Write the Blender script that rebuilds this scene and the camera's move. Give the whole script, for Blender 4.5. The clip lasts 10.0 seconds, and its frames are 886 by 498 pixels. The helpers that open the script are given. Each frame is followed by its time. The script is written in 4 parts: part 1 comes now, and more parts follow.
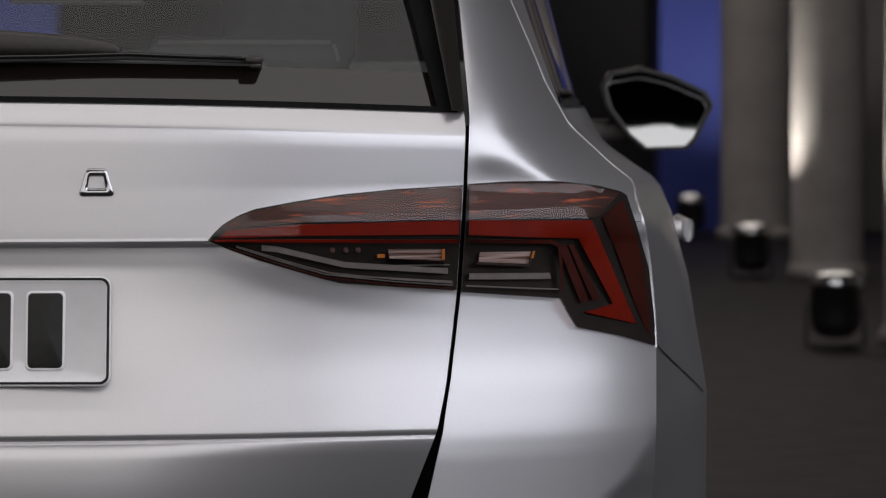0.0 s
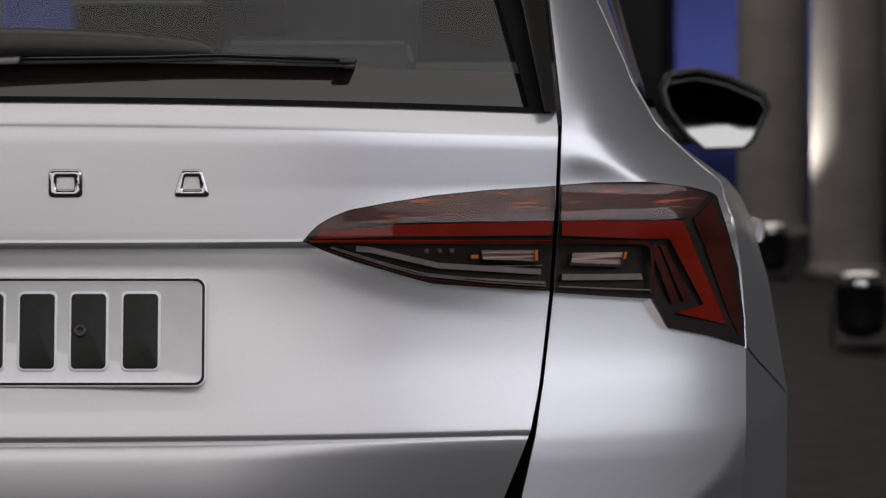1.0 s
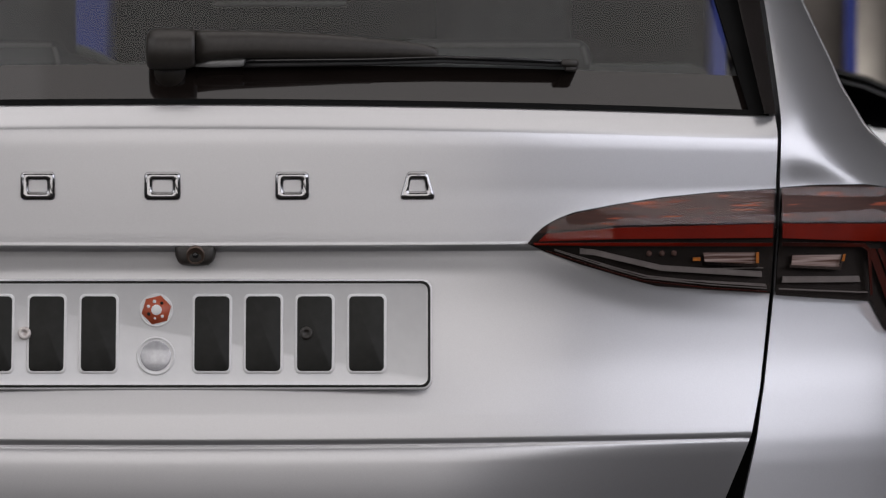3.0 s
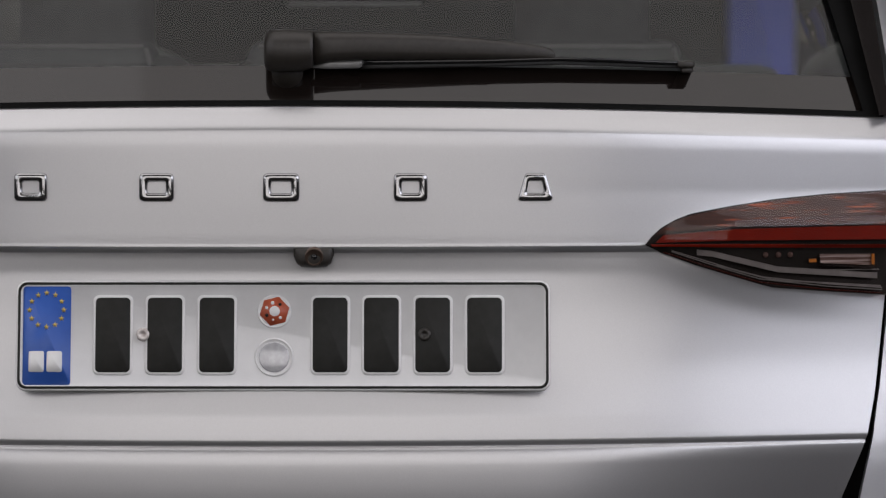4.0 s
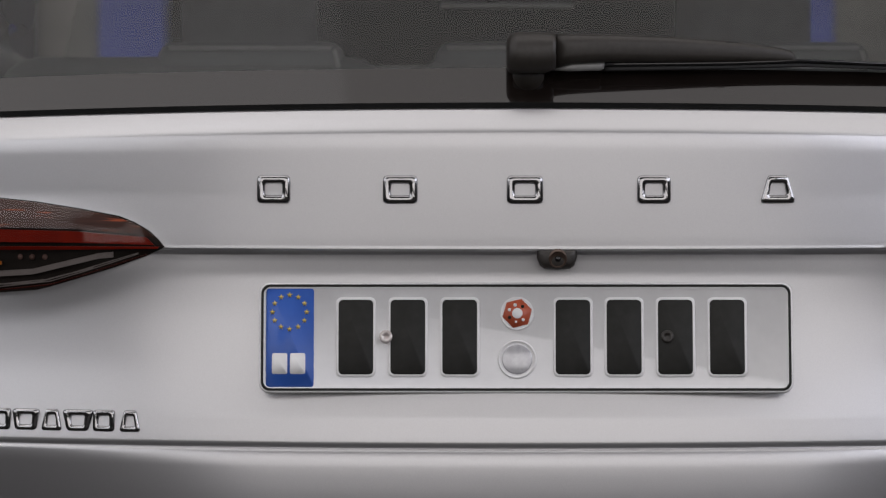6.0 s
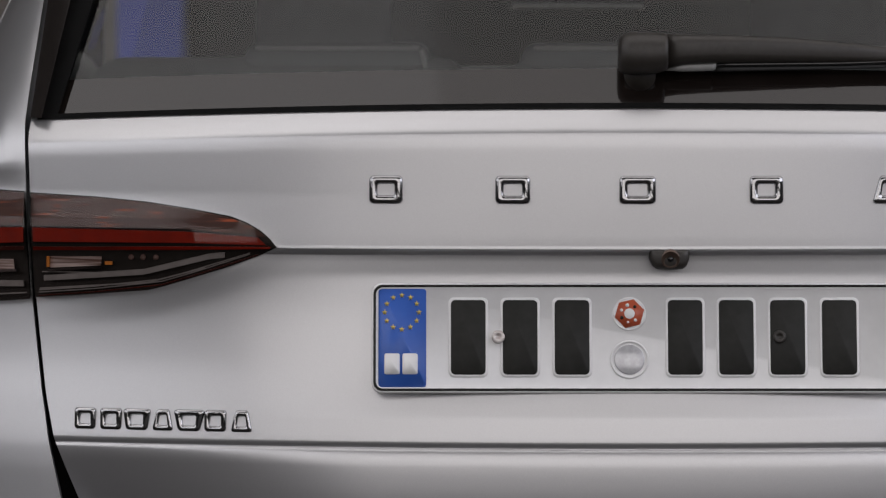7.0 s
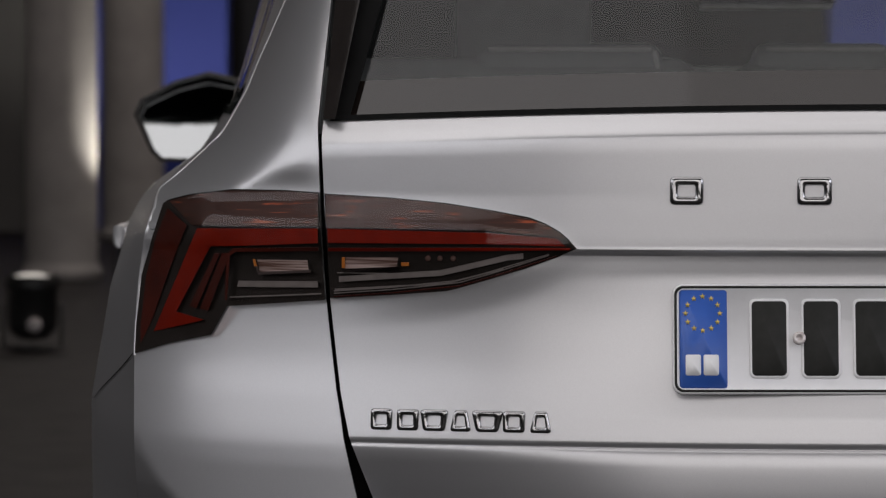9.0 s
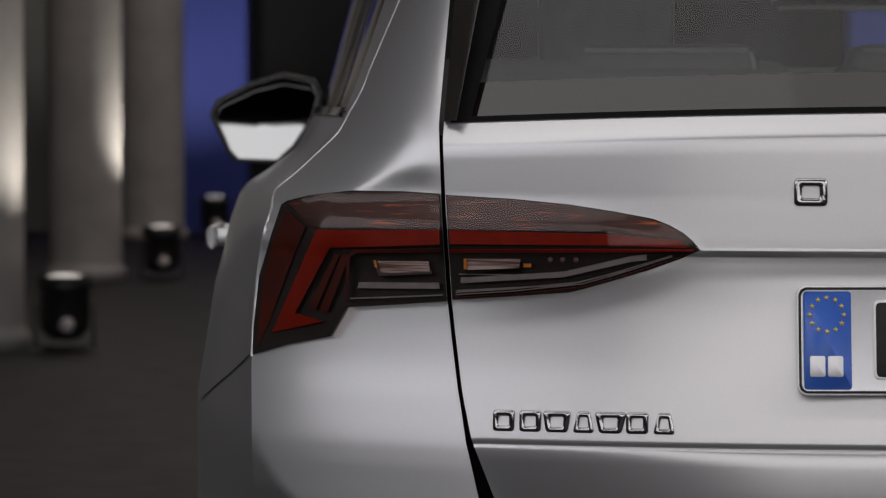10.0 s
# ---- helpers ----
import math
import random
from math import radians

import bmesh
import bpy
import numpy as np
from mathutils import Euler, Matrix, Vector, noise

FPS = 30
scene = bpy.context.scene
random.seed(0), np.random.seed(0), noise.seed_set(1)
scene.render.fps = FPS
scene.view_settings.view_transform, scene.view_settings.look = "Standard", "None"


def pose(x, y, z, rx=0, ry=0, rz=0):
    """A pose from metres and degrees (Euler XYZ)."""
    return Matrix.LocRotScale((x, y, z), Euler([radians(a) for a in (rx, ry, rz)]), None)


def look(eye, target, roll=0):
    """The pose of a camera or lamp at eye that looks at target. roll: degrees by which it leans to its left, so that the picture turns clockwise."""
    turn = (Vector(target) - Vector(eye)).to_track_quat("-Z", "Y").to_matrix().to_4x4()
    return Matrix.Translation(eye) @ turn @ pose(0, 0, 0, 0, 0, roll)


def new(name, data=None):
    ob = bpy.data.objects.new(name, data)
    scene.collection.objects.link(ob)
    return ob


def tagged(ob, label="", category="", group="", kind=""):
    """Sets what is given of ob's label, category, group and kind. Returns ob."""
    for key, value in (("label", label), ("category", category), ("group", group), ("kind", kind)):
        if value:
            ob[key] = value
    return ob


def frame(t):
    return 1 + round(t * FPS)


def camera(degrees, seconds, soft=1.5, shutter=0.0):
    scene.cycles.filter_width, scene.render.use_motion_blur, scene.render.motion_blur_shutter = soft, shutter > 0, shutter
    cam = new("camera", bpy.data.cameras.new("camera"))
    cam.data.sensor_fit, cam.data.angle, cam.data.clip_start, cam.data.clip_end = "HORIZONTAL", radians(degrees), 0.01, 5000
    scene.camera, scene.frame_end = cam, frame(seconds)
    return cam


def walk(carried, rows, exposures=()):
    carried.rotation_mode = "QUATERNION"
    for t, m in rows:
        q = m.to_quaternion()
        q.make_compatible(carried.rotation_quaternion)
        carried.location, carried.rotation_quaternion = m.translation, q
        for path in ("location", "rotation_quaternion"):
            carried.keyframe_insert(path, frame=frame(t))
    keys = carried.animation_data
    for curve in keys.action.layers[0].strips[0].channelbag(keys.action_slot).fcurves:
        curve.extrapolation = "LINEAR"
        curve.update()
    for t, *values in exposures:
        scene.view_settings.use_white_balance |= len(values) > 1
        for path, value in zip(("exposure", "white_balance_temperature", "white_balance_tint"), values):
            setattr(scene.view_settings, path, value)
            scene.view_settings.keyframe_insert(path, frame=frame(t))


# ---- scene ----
cam = camera(12.4, 10.0, soft=1.25)
PATH = [
    (0.0, 0.5499, -3.9922, 1.0537, 87.934, 0.0, -0.470),
    (0.5, 0.5029, -3.9930, 1.0540, 87.934, 0.0, -0.435),
    (1.0, 0.4624, -3.9938, 1.0545, 87.934, 0.0, -0.399),
    (1.5, 0.4123, -3.9946, 1.0553, 87.934, 0.0, -0.363),
    (2.0, 0.3559, -3.9953, 1.0558, 87.934, 0.0, -0.327),
    (2.5, 0.3076, -3.9961, 1.0565, 87.934, 0.0, -0.292),
    (2.7, 0.2854, -3.9964, 1.0567, 87.934, 0.0, -0.277),
    (4.0, 0.1428, -3.9984, 1.0584, 87.934, 0.0, -0.184),
    (4.5, 0.0773, -3.9992, 1.0592, 87.934, 0.0, -0.149),
    (5.0, 0.0150, -4.0000, 1.0598, 87.934, 0.0, -0.113),
    (5.5, -0.0374, -4.0008, 1.0602, 87.934, 0.0, -0.077),
    (6.8, -0.1638, -4.0028, 1.0611, 87.934, 0.0, 0.016),
    (7.0, -0.1883, -4.0031, 1.0610, 87.934, 0.0, 0.030),
    (7.5, -0.2619, -4.0039, 1.0609, 87.934, 0.0, 0.066),
    (8.0, -0.3343, -4.0047, 1.0615, 87.934, 0.0, 0.102),
    (8.5, -0.4057, -4.0054, 1.0619, 87.934, 0.0, 0.137),
    (9.0, -0.4719, -4.0062, 1.0623, 87.934, 0.0, 0.173),
    (9.5, -0.5321, -4.0070, 1.0630, 87.934, 0.0, 0.209),
    (10.0, -0.5883, -4.0078, 1.0637, 87.934, 0.0, 0.244),
]
walk(cam, [(t, pose(*p)) for t, *p in PATH])
cam.data.dof.use_dof = True
cam.data.dof.focus_distance = 4.0
cam.data.dof.aperture_fstop = 14.0

# ---- light ----
world = bpy.data.worlds.new("hall_air")
scene.world = world
world.use_nodes = True
world.node_tree.nodes["Background"].inputs[0].default_value = (0.5, 0.52, 0.6, 1)
world.node_tree.nodes["Background"].inputs[1].default_value = 0.02


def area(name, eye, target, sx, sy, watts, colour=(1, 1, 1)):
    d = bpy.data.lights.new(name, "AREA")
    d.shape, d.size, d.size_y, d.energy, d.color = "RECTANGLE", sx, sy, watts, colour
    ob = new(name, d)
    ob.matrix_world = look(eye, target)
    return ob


def spot(name, eye, target, watts, degrees, colour=(1, 1, 1), blend=0.6):
    d = bpy.data.lights.new(name, "SPOT")
    d.energy, d.spot_size, d.spot_blend, d.color, d.shadow_soft_size = watts, radians(degrees), blend, colour, 0.06
    ob = new(name, d)
    ob.matrix_world = look(eye, target)
    return ob


# None of the softboxes is in view; assumed from how the car is lit.
area("unseen_overhead_softbox", (0, -0.75, 4.2), (0, -0.3, 0.8), 6.6, 3.0, 70, (1.0, 0.95, 0.945))
# Unseen corner lamps, added to whiten the upper facets of the tail lamps.
for side in (-1, 1):
    area("unseen_corner_fill", (side * 3.0, -2.1, 4.15), (side * 3.0, -1.6, 0.8), 1.4, 1.4, 3, (0.99, 0.955, 0.96))
    area("unseen_corner_fill", (side * 3.1, -2.1, 4.10), (side * 3.1, -1.6, 0.8), 0.7, 1.4, 1.5, (0.99, 0.955, 0.96))
# Unseen nested lamps, added so the window's reflection brightens in steps leftwards.
for x, w, watts in ((-2.2, 2.8, 3.6), (-2.5, 1.8, 4.2), (-2.75, 0.9, 4.0)):
    area("unseen_left_fill", (x, -0.95, 4.05), (x, -0.7, 0.8), w, 1.6, watts, (0.97, 0.96, 1.0))
# Forward overhead fill, unseen, added to brighten the rear pillars.
area("unseen_overhead_softbox", (0, 2.4, 4.6), (0, 2.4, 0.8), 5.0, 2.6, 22, (0.98, 0.96, 0.97))
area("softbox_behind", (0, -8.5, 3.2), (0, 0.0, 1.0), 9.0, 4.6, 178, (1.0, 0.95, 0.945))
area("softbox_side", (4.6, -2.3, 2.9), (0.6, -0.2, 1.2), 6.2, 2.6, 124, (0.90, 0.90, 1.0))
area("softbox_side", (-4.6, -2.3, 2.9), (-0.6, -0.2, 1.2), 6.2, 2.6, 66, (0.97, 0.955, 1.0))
# Unseen ceiling fill, added to lift the columns and floor.
area("hall_fill", (0, 20, 6.4), (0, 20, 0), 10.0, 18.0, 380, (1.0, 0.89, 0.84))


# ---- materials ----
def material(name):
    m = bpy.data.materials.new(name)
    m.use_nodes = True
    nt = m.node_tree
    return m, nt, nt.nodes["Principled BSDF"]


def setin(node, **vals):
    for k, v in vals.items():
        node.inputs[k.replace("_", " ")].default_value = v


def noise_node(nt, scale, detail=4.0, rough=0.6):
    tc = nt.nodes.new("ShaderNodeTexCoord")
    n = nt.nodes.new("ShaderNodeTexNoise")
    setin(n, Scale=scale, Detail=detail, Roughness=rough)
    nt.links.new(tc.outputs["Object"], n.inputs["Vector"])
    return n


def ramp(nt, src, a, b, lo=0.3, hi=0.7):
    r = nt.nodes.new("ShaderNodeValToRGB")
    r.color_ramp.elements[0].position, r.color_ramp.elements[1].position = lo, hi
    r.color_ramp.elements[0].color, r.color_ramp.elements[1].color = (*a, 1), (*b, 1)
    nt.links.new(src, r.inputs[0])
    return r.outputs[0]


def mixed(name, a, b, scale, rough, metallic=0.0, bump=0.0, bump_scale=200.0, coat=0.0, rough2=None, spec=0.5, coat_rough=0.05):
    """A surface of two close colours with grain and fine relief."""
    m, nt, p = material(name)
    n = noise_node(nt, scale)
    nt.links.new(ramp(nt, n.outputs["Fac"], a, b), p.inputs["Base Color"])
    setin(p, Roughness=rough, Metallic=metallic)
    p.inputs["Specular IOR Level"].default_value = spec
    p.inputs["Coat Weight"].default_value = coat
    p.inputs["Coat Roughness"].default_value = coat_rough
    if rough2 is not None:
        q = noise_node(nt, scale * 3.1)
        mr = nt.nodes.new("ShaderNodeMapRange")
        setin(mr, To_Min=rough, To_Max=rough2)
        nt.links.new(q.outputs["Fac"], mr.inputs["Value"])
        nt.links.new(mr.outputs[0], p.inputs["Roughness"])
    if bump:
        q = noise_node(nt, bump_scale, 3.0)
        bn = nt.nodes.new("ShaderNodeBump")
        setin(bn, Strength=bump, Distance=0.002)
        nt.links.new(q.outputs["Fac"], bn.inputs["Height"])
        nt.links.new(bn.outputs[0], p.inputs["Normal"])
    return m


def sheer(name, tint, gloss_rough=0.0, ior=1.45, film=0.0):
    """Thin clear or tinted sheet: it lets light through and mirrors at glancing angles. film: a share of dull grey film on it."""
    m = bpy.data.materials.new(name)
    m.use_nodes = True
    nt = m.node_tree
    nt.nodes.remove(nt.nodes["Principled BSDF"])
    tr, gl = nt.nodes.new("ShaderNodeBsdfTransparent"), nt.nodes.new("ShaderNodeBsdfGlossy")
    tr.inputs[0].default_value = (*tint, 1)
    gl.inputs["Roughness"].default_value = gloss_rough
    fr, mx = nt.nodes.new("ShaderNodeFresnel"), nt.nodes.new("ShaderNodeMixShader")
    fr.inputs["IOR"].default_value = ior
    nt.links.new(fr.outputs[0], mx.inputs[0])
    df, mf = nt.nodes.new("ShaderNodeBsdfDiffuse"), nt.nodes.new("ShaderNodeMixShader")
    df.inputs[0].default_value = (0.34, 0.335, 0.325, 1)
    mf.inputs[0].default_value = film
    nt.links.new(tr.outputs[0], mf.inputs[1])
    nt.links.new(df.outputs[0], mf.inputs[2])
    nt.links.new(mf.outputs[0], mx.inputs[1])
    nt.links.new(gl.outputs[0], mx.inputs[2])
    nt.links.new(mx.outputs[0], nt.nodes["Material Output"].inputs["Surface"])
    return m


def glow(name, colour, strength):
    m, nt, p = material(name)
    setin(p, Base_Color=(*colour, 1), Emission_Color=(*colour, 1), Emission_Strength=strength)
    return m


PAINT = mixed("silver_paint", (0.53, 0.53, 0.54), (0.57, 0.57, 0.58), 900, 0.34, 0.75, coat=0.6, coat_rough=0.12)
CHROME = mixed("chrome", (0.78, 0.78, 0.79), (0.84, 0.84, 0.85), 40, 0.06, 1.0)
# Badge chrome, the dark surroundings it mirrors put into its colour.
BADGE_CHROME = mixed("chrome_mirroring_dark", (0.36, 0.36, 0.365), (0.44, 0.44, 0.445), 40, 0.10, 1.0)
GLOSS = mixed("piano_black", (0.008, 0.008, 0.009), (0.012, 0.012, 0.012), 30, 0.08)
BLACK = mixed("black_plastic", (0.021, 0.018, 0.0155), (0.031, 0.027, 0.023), 160, 0.42, bump=0.08, bump_scale=900)
RUBBER = mixed("black_rubber", (0.012, 0.012, 0.012), (0.02, 0.02, 0.02), 120, 0.6, bump=0.2, bump_scale=600)
VOID = mixed("gap_black", (0.004, 0.004, 0.004), (0.007, 0.007, 0.007), 20, 0.9, spec=0.1)
FRIT = mixed("black_glass_band", (0.008, 0.006, 0.005), (0.012, 0.009, 0.008), 20, 0.07, spec=0.68)
GLASS = sheer("tinted_rear_glass", (0.60, 0.63, 0.635), 0.02, 1.52)
SIDEGLASS = sheer("tinted_side_glass", (0.65, 0.68, 0.68), 0.0, 1.5)
CLEAR = sheer("clear_lens", (0.88, 0.78, 0.75), 0.01, 1.41)
SMOKE = sheer("smoked_red_lens", (0.60, 0.44, 0.42), 0.01, 1.5)
REDGUIDE = mixed("red_light_guide", (0.15, 0.009, 0.003), (0.21, 0.013, 0.004), 60, 0.4, spec=0.12)
DEEPRED = mixed("dark_red_reflector", (0.030, 0.007, 0.005), (0.070, 0.013, 0.008), 26, 0.3, spec=0.2)
def streaked(name):
    """Smoky red reflector; orange glints put into the colour as fine sideways streaks."""
    m, nt, p = material(name)
    tc, mp, n = nt.nodes.new("ShaderNodeTexCoord"), nt.nodes.new("ShaderNodeMapping"), nt.nodes.new("ShaderNodeTexNoise")
    mp.inputs["Scale"].default_value = (24, 24, 320)
    mp.inputs["Rotation"].default_value = (0, 0.10, 0)
    setin(n, Scale=1.0, Detail=3.0, Roughness=0.55)
    nt.links.new(tc.outputs["Object"], mp.inputs[0])
    nt.links.new(mp.outputs[0], n.inputs["Vector"])
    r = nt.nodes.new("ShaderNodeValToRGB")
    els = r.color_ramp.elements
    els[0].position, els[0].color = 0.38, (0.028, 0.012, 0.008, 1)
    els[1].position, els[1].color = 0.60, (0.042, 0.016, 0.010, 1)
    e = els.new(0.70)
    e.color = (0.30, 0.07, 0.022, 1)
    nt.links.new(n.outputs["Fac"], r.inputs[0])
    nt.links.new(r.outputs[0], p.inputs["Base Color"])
    setin(p, Roughness=0.3, Metallic=0.35)
    return m


STREAKS = streaked("streaked_red_reflector")
LAMPBLACK = mixed("lamp_housing_black", (0.010, 0.0095, 0.0085), (0.017, 0.016, 0.014), 50, 0.4, spec=0.25)
GREYGUIDE = mixed("grey_light_guide", (0.16, 0.16, 0.155), (0.22, 0.22, 0.215), 70, 0.3, coat=0.4)
def reflection_lined(name):
    """Lamp reflector, its reflections put into the colour as fine level lines."""
    m, nt, p = material(name)
    tc, mp, n = nt.nodes.new("ShaderNodeTexCoord"), nt.nodes.new("ShaderNodeMapping"), nt.nodes.new("ShaderNodeTexNoise")
    mp.inputs["Scale"].default_value = (14, 14, 420)
    setin(n, Scale=1.0, Detail=2.0, Roughness=0.5)
    nt.links.new(tc.outputs["Object"], mp.inputs[0])
    nt.links.new(mp.outputs[0], n.inputs["Vector"])
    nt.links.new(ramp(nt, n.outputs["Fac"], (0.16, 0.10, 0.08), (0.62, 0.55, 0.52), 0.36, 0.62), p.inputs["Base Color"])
    setin(p, Roughness=0.22, Metallic=0.4)
    return m


REFLECTION_LINES = reflection_lined("lamp_reflector_lined")
SMALLBULB = mixed("smoked_bulb", (0.10, 0.065, 0.055), (0.16, 0.11, 0.10), 300, 0.2)
FINBLACK = mixed("satin_fin_black", (0.012, 0.010, 0.009), (0.018, 0.015, 0.014), 60, 0.20, spec=0.6)
REFLECTOR = mixed("lamp_reflector", (0.50, 0.44, 0.42), (0.75, 0.72, 0.70), 160, 0.25, 0.25)
AMBER = mixed("amber_plastic", (0.45, 0.16, 0.02), (0.55, 0.2, 0.03), 50, 0.3)
PLATEWHITE = mixed("plate_white", (0.75, 0.75, 0.75), (0.79, 0.79, 0.79), 60, 0.38, bump=0.05, bump_scale=500)
PLATEBLUE = mixed("plate_blue", (0.03, 0.10, 0.42), (0.035, 0.115, 0.46), 60, 0.35)
PLATEBLACK = mixed("plate_black", (0.014, 0.014, 0.012), (0.02, 0.02, 0.018), 80, 0.6, spec=0.25)
STARGOLD = mixed("star_gold", (0.62, 0.45, 0.10), (0.7, 0.52, 0.13), 60, 0.4)
STICKRED = mixed("sticker_red", (0.45, 0.085, 0.04), (0.52, 0.11, 0.05), 300, 0.4)
STICKGREY = mixed("hologram_grey", (0.48, 0.48, 0.50), (0.62, 0.62, 0.64), 160, 0.2, 0.3)
FABRIC = mixed("grey_upholstery", (0.20, 0.20, 0.195), (0.24, 0.24, 0.235), 30, 0.85)
DARKTRIM = mixed("dark_interior_trim", (0.13, 0.13, 0.125), (0.17, 0.17, 0.165), 30, 0.6)
HEADLINER = mixed("headliner", (0.38, 0.37, 0.35), (0.44, 0.43, 0.41), 90, 0.9)
MIRROR = mixed("mirror_glass", (0.42, 0.44, 0.45), (0.45, 0.47, 0.48), 5, 0.02, 1.0)
CONCRETE = mixed("column_concrete", (0.30, 0.285, 0.27), (0.42, 0.40, 0.38), 2.6, 0.8, bump=0.5, bump_scale=40)
FLOORMAT = mixed("brown_floor", (0.0040, 0.0027, 0.0021), (0.0080, 0.0054, 0.0042), 1.7, 0.5, spec=0.2, bump=0.3, bump_scale=60, rough2=0.7)
DARKWALL = mixed("dark_wall", (0.006, 0.006, 0.008), (0.010, 0.010, 0.013), 1.2, 0.9)
GREYWALL = mixed("grey_wall", (0.09, 0.088, 0.085), (0.12, 0.118, 0.114), 1.1, 0.9)
# Grey of the unseen side walls, set lighter to brighten the car's flanks.
SIDEWALL = mixed("unseen_side_wall_grey", (0.16, 0.157, 0.157), (0.21, 0.205, 0.205), 1.1, 0.9)
# Blue light on the panels put into their colour; the lamps there are white.
BLUEWASH = mixed("blue_wash_in_paint", (0.028, 0.046, 0.25), (0.035, 0.053, 0.28), 0.8, 0.75)
CANBLACK = mixed("lamp_can_black", (0.012, 0.012, 0.012), (0.02, 0.02, 0.02), 40, 0.45)
CANLENS = glow("lamp_can_lens", (1.0, 0.95, 0.88), 0.6)


# ---- helpers of this scene ----
def part(name, bm, mat, parent=None, label="", smooth=True, facing=None):
    """facing: a direction that an open sheet's front shows to."""
    if facing:
        bm.normal_update()
        bmesh.ops.reverse_faces(bm, faces=[f for f in bm.faces if f.normal.dot(Vector(facing)) < 0])
    else:
        bmesh.ops.recalc_face_normals(bm, faces=bm.faces)
    me = bpy.data.meshes.new(name)
    for f in bm.faces:
        f.smooth = smooth
    bm.to_mesh(me)
    bm.free()
    me.materials.append(mat)
    ob = new(name, me)
    ob.parent = parent
    return tagged(ob, label)


def thing(name, label, category, group="", at=(0, 0, 0)):
    ob = new(name)
    ob.location = at
    return tagged(ob, label, category, group)


def skin(bm, rows, depth=0.0, closed=False):
    """Quads over rows of points; depth: a rim turned inwards (+y) round the border."""
    vs = [[bm.verts.new(p) for p in r] for r in rows]
    n = len(vs[0])
    for a, b in zip(vs, vs[1:]):
        for i in range(n if closed else n - 1):
            j = (i + 1) % n
            bm.faces.new((a[i], a[j], b[j], b[i]))
    if depth:
        ring = [Vector(p) for p in rows[0]] + [Vector(r[-1]) for r in rows[1:]] + [Vector(p) for p in reversed(rows[-1][:-1])] + [Vector(r[0]) for r in reversed(rows[1:-1])]
        back = [bm.verts.new(p + Vector((0, depth, 0))) for p in ring]
        front = [bm.verts.new(p) for p in ring]
        for i in range(len(ring)):
            j = (i + 1) % len(ring)
            bm.faces.new((front[i], front[j], back[j], back[i]))
    return vs


def box(bm, x0, x1, y0, y1, z0, z1, bevel=0.0, segs=2):
    m = Matrix.Translation(((x0 + x1) / 2, (y0 + y1) / 2, (z0 + z1) / 2)) @ Matrix.Diagonal((abs(x1 - x0), abs(y1 - y0), abs(z1 - z0), 1))
    vs = bmesh.ops.create_cube(bm, size=1, matrix=m)["verts"]
    if bevel:
        es = list({e for v in vs for e in v.link_edges})
        bmesh.ops.bevel(bm, geom=es, offset=bevel, segments=segs, affect="EDGES", profile=0.5)


def tube(bm, a, b, r0, r1=None, n=24, caps=True):
    a, b = Vector(a), Vector(b)
    m = Matrix.Translation((a + b) / 2) @ (b - a).to_track_quat("Z", "Y").to_matrix().to_4x4()
    bmesh.ops.create_cone(bm, cap_ends=caps, segments=n, radius1=r0, radius2=r0 if r1 is None else r1, depth=(b - a).length, matrix=m)


def lathe(bm, profile, n=40, m=Matrix.Identity(4)):
    rows = [[m @ Vector((r * math.cos(2 * math.pi * i / n), r * math.sin(2 * math.pi * i / n), z)) for i in range(n)] for r, z in profile]
    skin(bm, rows, closed=True)
    bmesh.ops.remove_doubles(bm, verts=bm.verts, dist=1e-6)


def curve_of(zs, xs):
    return lambda z: float(np.interp(z, zs, xs))


def smooth01(a, b, v):
    t = min(1.0, max(0.0, (v - a) / (b - a)))
    return t * t * (3 - 2 * t)


def soft_ramp(d, w):
    """0 below, d above, with a rounded bend of half-width w."""
    return 0.0 if d < -w else d if d > w else (d + w) ** 2 / (4 * w)


# ---- the car's rear surface: y as a function of x and z ----
PROF_Z = [0.20, 0.40, 0.56, 0.62, 0.66, 0.685, 0.700, 0.711, 0.7185, 0.7222, 0.7238, 0.7262, 0.735, 0.80, 0.85, 0.875, 0.905, 0.9145, 0.9160, 0.9172, 0.9205, 0.935, 0.98, 1.02, 1.032, 1.040, 1.048, 1.056, 1.46]
PROF_Y = [-0.053, -0.048, -0.049, -0.0530, -0.0565, -0.0570, -0.0565, -0.0555, -0.0535, -0.0520, -0.0485, -0.0530, -0.0520, -0.0425, -0.0394, -0.0400, -0.0413, -0.0420, -0.0442, -0.0464, -0.0457, -0.0455, -0.0442, -0.0429, -0.0412, -0.0358, -0.0290, -0.0215, 0.252]
PROF_GRID = np.arange(0.20, 1.4605, 0.0005)
PROF_SHARP = np.interp(PROF_GRID, PROF_Z, PROF_Y)
KERNEL = np.exp(-0.5 * (np.arange(-80, 81) / 26.0) ** 2)
PROF_SOFT = np.convolve(np.pad(PROF_SHARP, 80, mode="edge"), KERNEL / KERNEL.sum(), mode="valid")
SOFTNESS = np.interp(PROF_GRID, [0.30, 0.34, 0.69, 0.712, 0.742, 0.765, 0.885, 0.906, 0.930, 0.950, 0.970, 0.995], [0, 1, 1, 0, 0, 1, 1, 0, 0, 1, 1, 0])
FINE = np.exp(-0.5 * (np.arange(-40, 41) / 4.5) ** 2)
PROF_FINE = np.convolve(np.pad(PROF_SHARP, 40, mode="edge"), FINE / FINE.sum(), mode="valid")
